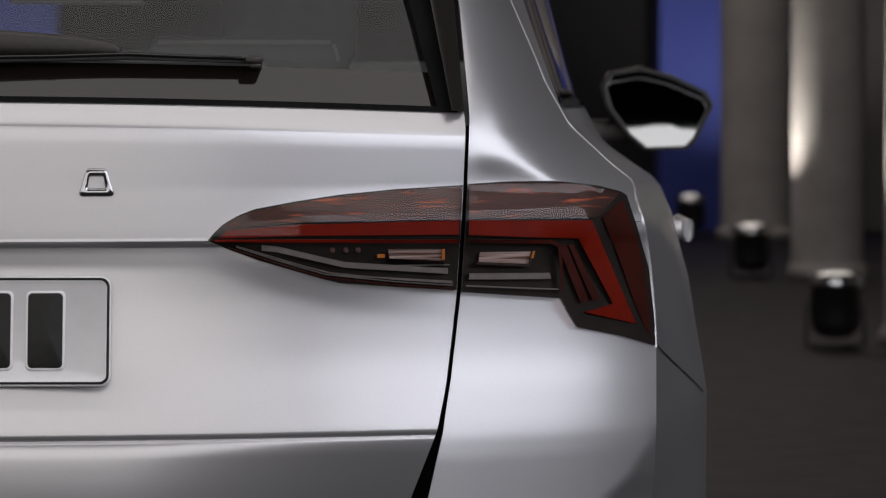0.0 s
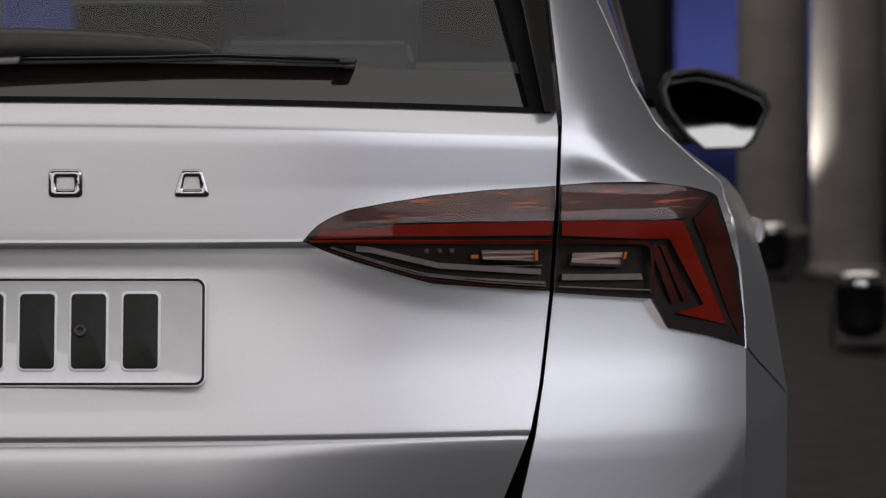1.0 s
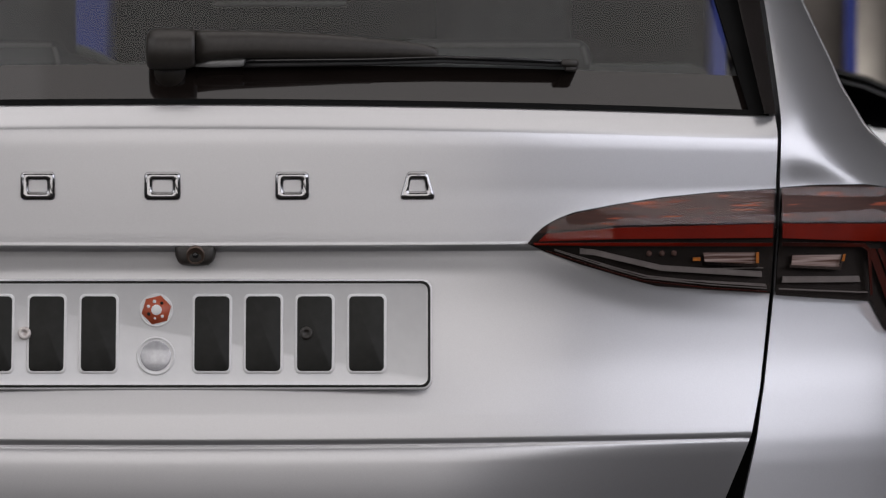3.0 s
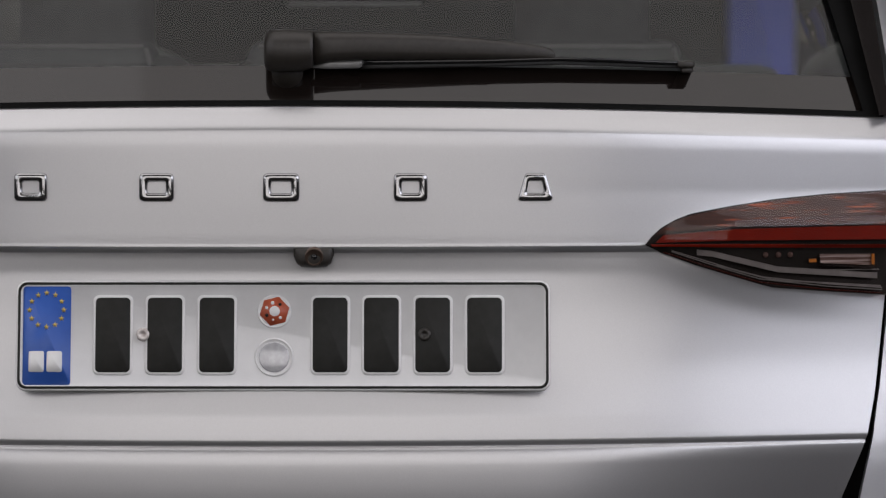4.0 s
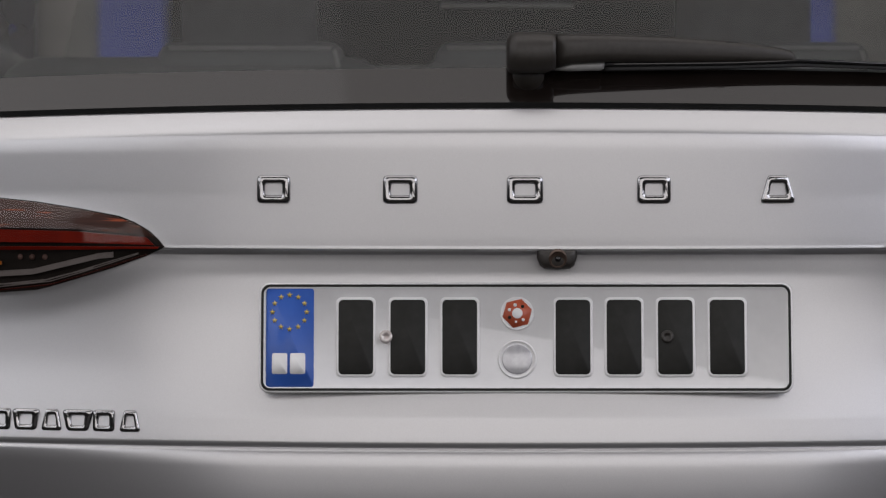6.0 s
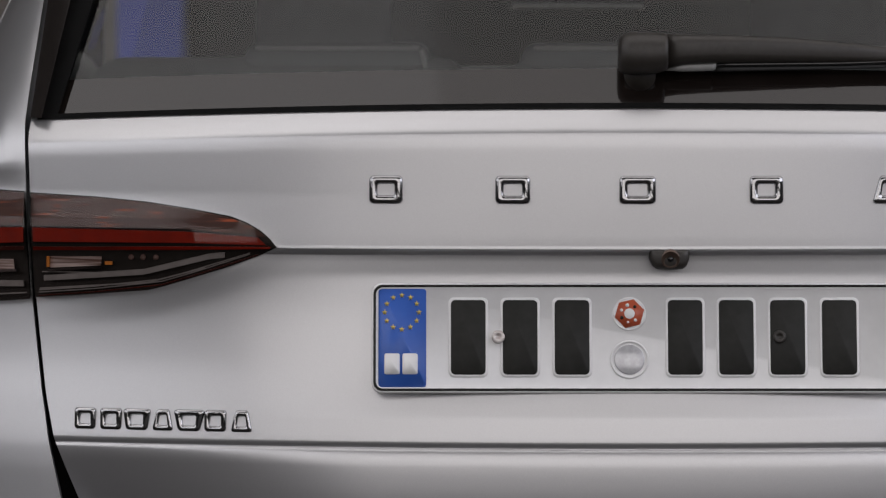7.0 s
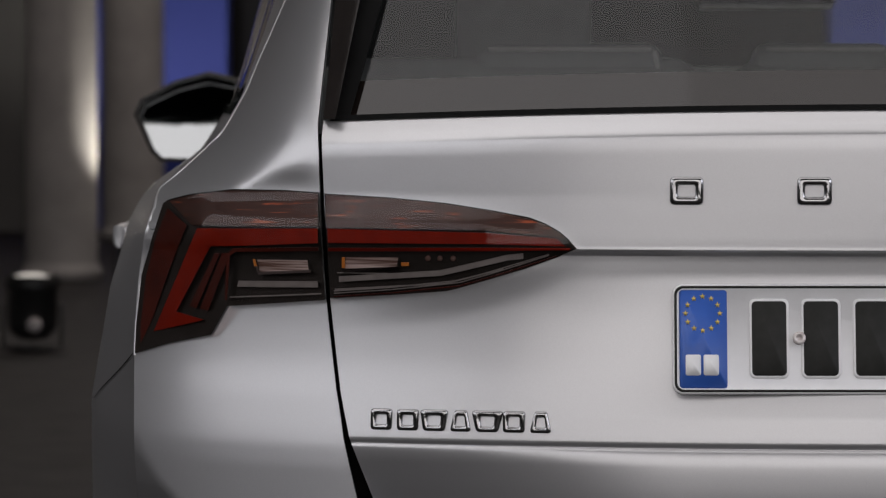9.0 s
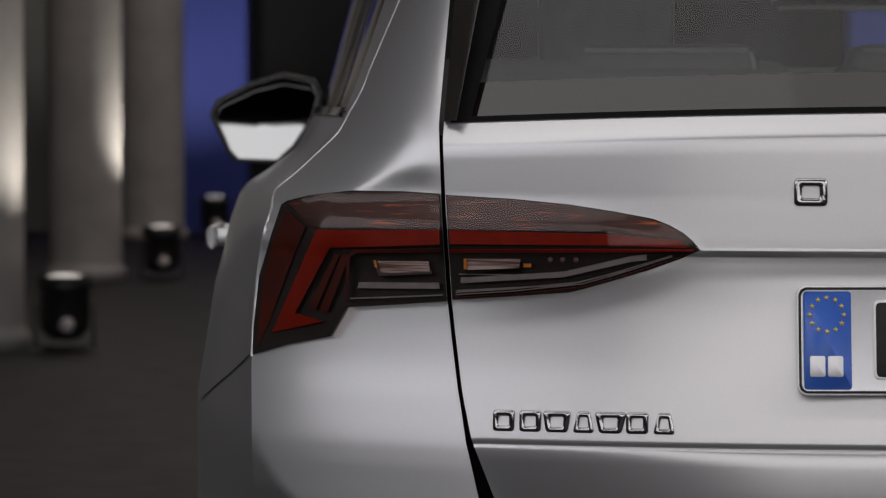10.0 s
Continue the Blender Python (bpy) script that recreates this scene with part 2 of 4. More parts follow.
FINENESS = np.interp(PROF_GRID, [0.955, 0.985, 1.040, 1.052], [0, 1, 1, 0])
PROFILE = PROF_SHARP + (PROF_SOFT - PROF_SHARP) * SOFTNESS * (1 - FINENESS) + (PROF_FINE - PROF_SHARP) * FINENESS
BOW_Z, BOW = [0.5, 0.72, 0.85, 0.97, 1.2], [0.27, 0.275, 0.30, 0.33, 0.33]
seam = curve_of([0.20, 0.55, 0.665, 0.727, 0.775, 0.82, 0.864, 0.91, 0.955, 1.04, 1.17, 1.46], [0.50, 0.530, 0.561, 0.580, 0.5885, 0.594, 0.599, 0.602, 0.605, 0.608, 0.597, 0.575])
gap = curve_of([0.20, 0.60, 0.665, 0.73, 0.76, 1.5], [0.03, 0.024, 0.016, 0.006, 0.0042, 0.0042])
EDGE_Z = [0.20, 0.60, 0.78, 0.80, 0.83, 0.88, 0.925, 0.955, 0.970, 0.989, 1.03, 1.076, 1.10, 1.17, 1.30, 1.46]
EDGE_X = [0.79, 0.802, 0.805, 0.805, 0.804, 0.800, 0.793, 0.785, 0.786, 0.762, 0.718, 0.693, 0.684, 0.655, 0.610, 0.56]
edge = curve_of(EDGE_Z, EDGE_X)
facet = curve_of([0.20, 0.55, 0.646, 0.670, 0.699, 0.728, 0.75, 0.80], [0.60, 0.68, 0.745, 0.774, 0.796, 0.806, 0.83, 0.85])


def rear(x, z):
    """The rear face of tailgate, lamps and bumper."""
    u = abs(x)
    zz = z + 0.033 * u * u * smooth01(0.96, 1.03, z)
    if u > seam(z) and z < 0.77:
        y = np.interp(z, [0.20, 0.40, 0.60, 0.70, 0.735, 0.77], [-0.062, -0.062, -0.0600, -0.0548, -0.0512, -0.0469])
    else:
        y = np.interp(zz, PROF_GRID, PROFILE)
        if z < 0.7225:
            y += 0.42 * (0.7225 - z) * smooth01(0.25, 0.57, u)
    y += np.interp(z, BOW_Z, BOW) * u * u
    if u > 0.58:
        y += 1.25 * (u - 0.58) ** 2
    if u > 0.69:
        y += 0.8 * (u - 0.69) ** 2 * (1 - smooth01(0.93, 0.99, z))
    if z < 0.80 and u > facet(z):
        y += 0.8 * (u - facet(z))
    # hollow for the number plate
    if 0.74 < z < 0.9168 and u < 0.48:
        h = float(np.interp(z, [0.752, 0.892], [0.0, 1.0])) * (1 - smooth01(0.9115, 0.9160, z))
        y += h * (1 - smooth01(0.24, 0.45, u)) * max(0.0, 0.020 - 0.09 * u * u)
    return y


def tail(x, z):
    """The tailgate: the rear face, swelling out under each lamp."""
    u = abs(x)
    y = rear(x, z)
    if u > 0.31 and z < 0.9160:
        d = float(np.interp(u, [0.353, 0.371, 0.404, 0.437, 0.467, 0.536, 0.597], [0.9185, 0.910, 0.898, 0.888, 0.879, 0.871, 0.8667])) - z
        y -= 0.0024 * smooth01(-0.008, -0.001, d) * (1 - smooth01(-0.004, 0.032, d)) * smooth01(0.31, 0.42, u) * (1 - smooth01(0.46, 0.60, u))
    return y


def quarter(x, z):
    """Rear corner panel: as the rear face below, sweeping forwards above the lamps."""
    u = abs(x)
    k = smooth01(0.935, 0.975, z)
    if k == 0:
        return rear(x, z)
    s, e = seam(z), edge(z)
    t = max(0.0, (u - s) / (e - s))
    ye = float(np.interp(z, [0.9, 0.97, 1.03, 1.1, 1.3, 1.46], [0.28, 0.29, 0.30, 0.335, 0.46, 0.55]))
    y0 = rear(s, min(z, 0.97))
    if z > 0.97:
        y0 += 0.04 * (z - 0.97) + 0.80 * soft_ramp(z - 1.045, 0.05)
    top = y0 + (ye - y0) * (0.18 * t + 0.42 * t ** 2 + 0.40 * t ** 3)
    top += 0.08 * max(0.0, min(z, 1.06) - float(np.interp(u, [0.60, 0.66, 0.72, 0.787], [1.026, 1.017, 1.0, 0.972])))
    low = rear(x, z)
    y = (1 - k) * low + k * top
    return y + (1 - smooth01(0.978, 1.005, z)) * max(0.0, low - y)


def zsteps(a, b, step, extra=()):
    n = max(2, int((b - a) / step))
    zs = list(np.linspace(a, b, n + 1)) + [e for e in extra if a < e < b]
    return sorted(set(round(float(z), 5) for z in zs))


CREASES = [0.748, 0.752, 0.756, 0.7185, 0.7222, 0.7238, 0.7262, 0.731, 0.735, 0.905, 0.9115, 0.9130, 0.9145, 0.9160, 0.9172, 0.9180, 0.9205, 0.924, 1.027, 1.031, 1.034, 1.0375, 1.041, 1.0445, 1.048, 1.052]


def sheet(left, right, zs, nx, f, proud=0.0, depth=0.015, drop=0.0):
    rows = []
    for z in zs:
        a, b = left(z), right(z)
        row = [(x, z - (drop * x * x * smooth01(0.96, 1.03, z))) for x in np.linspace(a, b, nx + 1)]
        rows.append([Vector((x, f(x, w) - proud, w)) for x, w in row])
    bm = bmesh.new()
    skin(bm, rows, depth)
    return bm


car = thing("car", "silver metallic estate car seen from behind, standing on the hall floor", "car")
part("tailgate", sheet(lambda z: -seam(z) + gap(z) / 2, lambda z: seam(z) - gap(z) / 2, zsteps(0.50, 1.056, 0.005, CREASES), 140, tail, drop=0.033), PAINT, car)
part("gap_backing", sheet(lambda z: -edge(z) + 0.02, lambda z: edge(z) - 0.02, zsteps(0.3, 1.03, 0.02), 60, lambda x, z: quarter(x, z) + 0.03, depth=0), VOID, car, "black gap behind the panels")
for s in (1, -1):
    part("quarter_panel", sheet(lambda z: s * (seam(z) + gap(z) / 2), lambda z: s * edge(z), zsteps(0.9305, 1.455, 0.006), 30, quarter, depth=0.06), PAINT, car)
    part("bumper_corner", sheet(lambda z: s * (seam(z) + gap(z) / 2), lambda z: s * edge(z), zsteps(0.22, 0.930, 0.006), 40, rear), PAINT, car)

# ---- car side: columns of points from the rear corner to the nose ----
SZ = [0.22, 0.40, 0.60, 0.72, 0.85, 0.92, 0.95, 0.97, 1.0, 1.05, 1.10, 1.20, 1.30, 1.40, 1.455]
STATIONS = [
    (0.62, [0.84, 0.872, 0.882, 0.884, 0.862, 0.838, 0.822, 0.803, 0.760, 0.722, 0.705, 0.672, 0.640, 0.60, 0.55]),
    (0.95, [0.86, 0.890, 0.902, 0.903, 0.885, 0.868, 0.852, 0.828, 0.785, 0.745, 0.728, 0.697, 0.665, 0.62, 0.56]),
    (1.60, [0.86, 0.885, 0.895, 0.900, 0.898, 0.893, 0.886, 0.855, 0.813, 0.787, 0.771, 0.745, 0.710, 0.66, 0.59]),
    (2.60, [0.86, 0.885, 0.893, 0.898, 0.896, 0.891, 0.885, 0.856, 0.815, 0.789, 0.773, 0.747, 0.712, 0.66, 0.59]),
    (3.40, [0.86, 0.880, 0.885, 0.885, 0.870, 0.850, 0.830, 0.80, 0.77, 0.74, 0.72, 0.70, 0.68, 0.64, 0.58]),
    (4.05, [0.80, 0.820, 0.820, 0.800, 0.760, 0.730, 0.71, 0.70, 0.68, 0.66, 0.64, 0.6, 0.6, 0.6, 0.55]),
    (4.45, [0.62, 0.650, 0.640, 0.600, 0.560, 0.53, 0.51, 0.50, 0.48, 0.46, 0.45, 0.4, 0.4, 0.4, 0.4]),
]


def side_x(y, z):
    ys = [s[0] for s in STATIONS]
    ye = quarter(edge(z), z)
    cols = [edge(z)] + [float(np.interp(z, SZ, s[1])) for s in STATIONS]
    ys = [ye] + ys
    i = max(0, min(len(ys) - 2, int(np.searchsorted(ys, y)) - 1))
    # a smooth curve through the stations
    t = (y - ys[i]) / (ys[i + 1] - ys[i])
    d = [(cols[min(k + 1, len(ys) - 1)] - cols[max(k - 1, 0)]) / (ys[min(k + 1, len(ys) - 1)] - ys[max(k - 1, 0)]) for k in (i, i + 1)]
    L = ys[i + 1] - ys[i]
    h = (2 * t ** 3 - 3 * t * t + 1) * cols[i] + (t ** 3 - 2 * t * t + t) * L * d[0] + (3 * t * t - 2 * t ** 3) * cols[i + 1] + (t ** 3 - t * t) * L * d[1]
    return float(h)


WHEELS = (0.99, 3.68)


def side_skin(s, y0, y1, z0, z1, hole=None, ny=40, step=0.02, off=0.0, rear_edge=False):
    bm = bmesh.new()
    zs = zsteps(z0, z1, step)
    rows = []
    for z in zs:
        a = quarter(edge(z), z) if rear_edge else y0
        rows.append([Vector((s * (side_x(y, z) + off), y, z)) for y in np.linspace(a, y1, ny + 1)])
    vs = skin(bm, rows)
    if hole:
        dead = [f for f in bm.faces if hole(f.calc_center_median())]
        bmesh.ops.delete(bm, geom=dead, context="FACES")
    return bm


def arch(c):
    return any((c.y - w) ** 2 + (c.z - 0.32) ** 2 < 0.35 ** 2 for w in WHEELS)


def side_strip(s, ya, yb, z0, z1, ny, step=0.012, off=0.0):
    """A piece of the car's side between two lines y = ya(z) and y = yb(z)."""
    bm = bmesh.new()
    rows = [[Vector((s * (side_x(y, z) + off), y, z)) for y in np.linspace(ya(z), yb(z), ny + 1)] for z in zsteps(z0, z1, step)]
    skin(bm, rows)
    return bm


def back_line(z):
    return quarter(edge(z), z)


def screen_line(z):
    return 3.0 - 1.9 * (z - 1.04)


for s in (1, -1):
    part("rear_side_panel", side_skin(s, 0, 1.12, 0.22, 1.04, arch, 40, 0.012, rear_edge=True), PAINT, car)
    part("rear_door", side_skin(s, 1.125, 2.02, 0.24, 1.04, arch, 24, 0.012), PAINT, car)
    part("front_door", side_skin(s, 2.025, 3.05, 0.24, 1.04, None, 24, 0.012), PAINT, car)
    part("front_wing", side_skin(s, 3.055, 4.45, 0.24, 0.93, arch, 40, 0.02), PAINT, car)
    part("window_sill", side_strip(s, back_line, screen_line, 1.04, 1.052, 60, 0.004), PAINT, car)
    part("roof_rail", side_strip(s, back_line, screen_line, 1.385, 1.455, 60), PAINT, car)
    part("rear_pillar", side_strip(s, back_line, lambda z: 0.52 + 0.3 * (z - 1.05), 1.052, 1.385, 12), PAINT, car)
    for ya, yb in ((lambda z: 1.06, lambda z: 1.15), (lambda z: 1.92, lambda z: 2.03)):
        part("door_pillar", side_strip(s, ya, yb, 1.052, 1.385, 4), GLOSS, car, "gloss black door pillar")
    part("front_pillar", side_strip(s, lambda z: screen_line(z) - 0.10, screen_line, 1.052, 1.385, 4), PAINT, car)
    part("sill_strip", side_strip(s, lambda z: 0.50, lambda z: 2.9, 1.048, 1.058, 60, 0.004, 0.003), CHROME, car, "bright metal strip under the side windows")
    part("side_window", side_strip(s, lambda z: 0.50 + 0.3 * (z - 1.05), lambda z: screen_line(z) - 0.08, 1.050, 1.388, 40, 0.02, -0.006), SIDEGLASS, car, "tinted side window glass", facing=(s, 0, 0))

# roof, bonnet, screens
rows = []
for y in np.linspace(0.22, 2.25, 24):
    w = side_x(max(y, 0.56), 1.455)
    crown = 1.455 + 0.012 * math.sin(math.pi * min(1, (y - 0.2) / 2.4))
    rows.append([Vector((x, y, crown + 0.022 * (1 - (x / w) ** 2))) for x in np.linspace(-w, w, 13)])
bm = bmesh.new()
skin(bm, rows)
part("roof", bm, PAINT, car)
bm = bmesh.new()
skin(bm, [[v - Vector((0, 0, 0.03)) for v in r] for r in rows])
part("headliner", bm, HEADLINER, car, "pale grey roof lining")
bm = bmesh.new()
skin(bm, [[Vector((x, 2.26 + 0.85 * t - 0.10 * (x / 0.8) ** 2, 1.47 - 0.44 * t - 0.02 * (x / .7) ** 2)) for x in np.linspace(-0.58 - 0.18 * t, 0.58 + 0.18 * t, 17)] for t in np.linspace(0, 1, 9)])
part("windscreen", bm, sheer("windscreen_glass", (0.85, 0.9, 0.88), 0.0, 1.5), car, "clear raked windscreen", facing=(0, -1, -1))
bm = bmesh.new()
skin(bm, [[Vector((x, 3.05 + 1.35 * t - 0.10 * (x / 0.8) ** 2, 1.01 - 0.10 * t - 0.18 * t ** 3 - 0.05 * (x / 0.8) ** 2)) for x in np.linspace(-0.86 + 0.25 * t, 0.86 - 0.25 * t, 17)] for t in np.linspace(0, 1, 13)])
part("bonnet", bm, PAINT, car)
bm = bmesh.new()
skin(bm, [[Vector((x, 4.62 - 0.22 * (x / 0.64) ** 2, z)) for x in np.linspace(-0.64, 0.64, 13)] for z in np.linspace(0.22, 0.75, 8)])
part("front_bumper", bm, PAINT, car)
bm = bmesh.new()
box(bm, -0.76, 0.76, 0.30, 4.3, 0.20, 0.26, 0.02)
part("underbody", bm, BLACK, car)
tyre_bm, rim_bm = bmesh.new(), bmesh.new()
turn = Matrix.Rotation(radians(90), 4, "Y")
lathe(tyre_bm, [(0.215, -0.10), (0.285, -0.108), (0.312, -0.095), (0.318, -0.05), (0.318, 0.05), (0.312, 0.095), (0.285, 0.108), (0.215, 0.10)], 48, turn)
lathe(rim_bm, [(0.0, 0.075), (0.05, 0.085), (0.06, 0.07), (0.17, 0.085), (0.20, 0.095), (0.216, 0.09), (0.216, -0.09), (0.0, -0.08)], 48, turn)
tyre_me = part("tyre", tyre_bm, RUBBER, car)
rim_me = part("rim", rim_bm, CHROME, tyre_me, "silver alloy rim")
first = True
for s in (1, -1):
    for wy in WHEELS:
        if first:
            t, first = tyre_me, False
        else:
            t = new("tyre", tyre_me.data)
            t.parent = car
            r = new("rim", rim_me.data)
            r.parent = t
            tagged(r, "silver alloy rim")
        t.location, t.scale = (s * 0.775, wy, 0.318), (s, 1, 1)


# ---- flat outlines laid on the curved rear ----
def on_surface(poly, f, thick=0.006, step=0.018, s=1):
    """A plate with an outline in x and z, bent onto y = f(x, z), thick towards +y. s = -1: mirrored to the other side."""
    bm = bmesh.new()
    bm.faces.new([bm.verts.new((x, 0, z)) for x, z in poly])
    xs, zs = [p[0] for p in poly], [p[1] for p in poly]
    for lo, hi, axis in ((min(xs), max(xs), 0), (min(zs), max(zs), 2)):
        k = math.floor(lo / step) + 1
        while k * step < hi:
            co, no = [0, 0, 0], [0, 0, 0]
            co[axis], no[axis] = k * step, 1
            bmesh.ops.bisect_plane(bm, geom=bm.verts[:] + bm.edges[:] + bm.faces[:], plane_co=co, plane_no=no, dist=1e-5)
            k += 1
    bmesh.ops.triangulate(bm, faces=[g for g in bm.faces if len(g.verts) > 4])
    rim = [e for e in bm.edges if e.is_boundary]
    pairs = [(e.verts[0].co.copy(), e.verts[1].co.copy()) for e in rim]
    for v in bm.verts:
        v.co.y = f(v.co.x, v.co.z)
    if thick:
        made = {}

        def vert(p, d):
            key = (round(p.x, 6), round(p.z, 6), d)
            if key not in made:
                made[key] = bm.verts.new((p.x, f(p.x, p.z) + d, p.z))
            return made[key]
        for p, q in pairs:
            bm.faces.new((vert(p, 0.0), vert(q, 0.0), vert(q, thick), vert(p, thick)))
    if s < 0:
        for v in bm.verts:
            v.co.x = -v.co.x
    return bm


fold = curve_of([0.35, 0.44, 0.60, 0.735, 0.77], [0.926, 0.9415, 0.9435, 0.9415, 0.960])


def lens(x, z):
    """Outer face of a tail lamp: an upper facet that leans back above a fold, an upright one below."""
    u = abs(x)
    zf = fold(u)
    d = z - zf
    p = 0.021 - soft_ramp(d, 0.005) * 0.52 - max(0.0, -d) * 0.06
    p *= 0.30 + 0.70 * smooth01(0.35, 0.45, u)
    out = max(0.0, (u - 0.735) - (0.935 - z) * 0.42)
    return min(rear(u, max(z, 0.865)) - max(p - 0.28 * out, 0.0085), rear(u, z) - 0.0065)


def behind(d):
    """A layer d under the lamp's cover, squeezed where the lamp is shallow, always clear of the body."""
    def f(x, z):
        deep = rear(x, z) - 0.002 - lens(x, z)
        return lens(x, z) + d * min(1.0, deep / 0.0165)
    return f


INNER = [(0.353, 0.9185), (0.360, 0.927), (0.369, 0.935), (0.383, 0.943), (0.399, 0.949), (0.437, 0.956), (0.481, 0.9625), (0.536, 0.9675), (0.6030, 0.971), (0.5998, 0.914), (0.5965, 0.8667), (0.536, 0.871), (0.481, 0.8755), (0.467, 0.879), (0.437, 0.888), (0.404, 0.898), (0.371, 0.910)]
OUTER = [(0.6085, 0.972), (0.645, 0.974), (0.699, 0.974), (0.744, 0.968), (0.767, 0.962), (0.773, 0.958), (0.784, 0.926), (0.797, 0.883), (0.803, 0.831), (0.804, 0.802), (0.766, 0.815), (0.720, 0.826), (0.703, 0.856), (0.6017, 0.865), (0.6048, 0.914)]


def shrink(poly, d):
    cx, cz = sum(p[0] for p in poly) / len(poly), sum(p[1] for p in poly) / len(poly)
    return [(x - d * (1 if x > cx else -1) * min(1, abs(x - cx) / 0.03), z - d * (1 if z > cz else -1) * min(1, abs(z - cz) / 0.01)) for x, z in poly]


def bandpoly(pts, w):
    """A strip of width w below a line of points."""
    return list(pts) + [(x, z - w) for x, z in reversed(pts)]


for s in (1, -1):
    lamp = part("tail_lamp", on_surface(INNER, behind(0.015), 0.02, s=s), LAMPBLACK, car, "smoked red tail lamp on the tailgate")
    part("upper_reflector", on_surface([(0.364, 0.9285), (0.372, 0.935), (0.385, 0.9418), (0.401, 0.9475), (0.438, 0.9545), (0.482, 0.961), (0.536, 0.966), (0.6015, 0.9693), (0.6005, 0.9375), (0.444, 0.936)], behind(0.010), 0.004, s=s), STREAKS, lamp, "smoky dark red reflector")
    part("light_guide", on_surface([(0.372, 0.928), (0.444, 0.9335), (0.5995, 0.936), (0.599, 0.922), (0.443, 0.9225), (0.364, 0.9205)], behind(0.007), 0.006, s=s), REDGUIDE, lamp, "glossy red light strip")
    part("light_guide", on_surface([(0.359, 0.919), (0.443, 0.919), (0.5985, 0.917), (0.5985, 0.9135), (0.443, 0.9155), (0.3605, 0.917)], behind(0.003), 0.004, s=s), REDGUIDE, lamp, "thin red light strip")
    part("light_guide", on_surface(bandpoly([(0.405, 0.9135), (0.420, 0.912), (0.486, 0.896), (0.588, 0.8885)], 0.0055), behind(0.006), 0.006, s=s), GREYGUIDE, lamp, "frosted grey light strip")
    part("trim_line", on_surface(bandpoly([(0.425, 0.8985), (0.482, 0.8835), (0.592, 0.876)], 0.0014), behind(0.006), 0.004, s=s), GREYGUIDE, lamp)
    part("trim_line", on_surface(bandpoly([(0.372, 0.9115), (0.437, 0.8905), (0.468, 0.8815), (0.536, 0.8735), (0.593, 0.869)], 0.0010), behind(0.001), 0.004, s=s), DEEPRED, lamp)
    for dz in (0.0030, 0.0052):
        part("trim_line", on_surface(bandpoly([(0.380, 0.9105 + dz * 0.5), (0.437, 0.8905 + dz), (0.468, 0.8815 + dz), (0.536, 0.8735 + dz), (0.593, 0.869 + dz)], 0.0009), behind(0.005), 0.004, s=s), GREYGUIDE, lamp)
    part("trim_line", on_surface(bandpoly([(0.500, 0.8925), (0.590, 0.8925)], 0.0010), behind(0.008), 0.003, s=s), GREYGUIDE, lamp)
    part("led_module", on_surface([(0.5285, 0.908), (0.5815, 0.9075), (0.5815, 0.896), (0.530, 0.899)], behind(0.009), 0.005, s=s), REFLECTION_LINES, lamp, "bright silver lamp reflector")
    part("led_rim", on_surface(bandpoly([(0.527, 0.8985), (0.545, 0.8975), (0.584, 0.895)], 0.0022), behind(0.004), 0.006, s=s), CHROME, lamp)
    part("led_corner", on_surface([(0.582, 0.9075), (0.585, 0.9075), (0.585, 0.897), (0.582, 0.897)], behind(0.005), 0.004, s=s), AMBER, lamp)
    part("amber_lamp", on_surface([(0.518, 0.9032), (0.5255, 0.9032), (0.5255, 0.8998), (0.518, 0.8998)], behind(0.008), 0.004, s=s), AMBER, lamp, "small amber lamp")
    for bx in (0.474, 0.487, 0.499):
        bm = bmesh.new()
        bmesh.ops.create_uvsphere(bm, u_segments=12, v_segments=8, radius=0.0030, matrix=Matrix.Translation((s * bx, lens(bx, 0.907) + 0.012, 0.9075)))
        part("bulb", bm, SMALLBULB, lamp)
    ob = part("cover", on_surface(INNER, lens, 0.022, 0.006, s=s), CLEAR, lamp, "clear glossy lamp cover", facing=(s * 0.3, -1, 0))
    ob.visible_shadow = False

    lamp = part("tail_lamp", on_surface(OUTER, behind(0.016), 0.02, s=s), LAMPBLACK, car, "smoked red wrap-round tail lamp on the body corner")
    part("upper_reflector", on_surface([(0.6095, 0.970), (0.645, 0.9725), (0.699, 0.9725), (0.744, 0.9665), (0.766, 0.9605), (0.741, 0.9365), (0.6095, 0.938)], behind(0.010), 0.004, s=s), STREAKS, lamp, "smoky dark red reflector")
    part("light_guide", on_surface([(0.6095, 0.936), (0.735, 0.9335), (0.783, 0.826), (0.728, 0.8405), (0.758, 0.8475), (0.721, 0.9155), (0.609, 0.9215)], behind(0.007), 0.006, s=s), REDGUIDE, lamp, "glossy red angular light strip")
    part("light_guide", on_surface([(0.7000, 0.909), (0.7085, 0.909), (0.732, 0.852), (0.7235, 0.850)], behind(0.009), 0.005, s=s), DEEPRED, lamp)
    part("light_guide", on_surface([(0.7110, 0.9085), (0.7165, 0.9085), (0.7435, 0.854), (0.7360, 0.852)], behind(0.009), 0.005, s=s), DEEPRED, lamp)
    part("light_guide", on_surface([(0.6085, 0.9175), (0.697, 0.9145), (0.7035, 0.907), (0.7055, 0.862), (0.703, 0.862), (0.700, 0.9065), (0.694, 0.911), (0.6085, 0.9135)], behind(0.004), 0.004, s=s), DEEPRED, lamp)
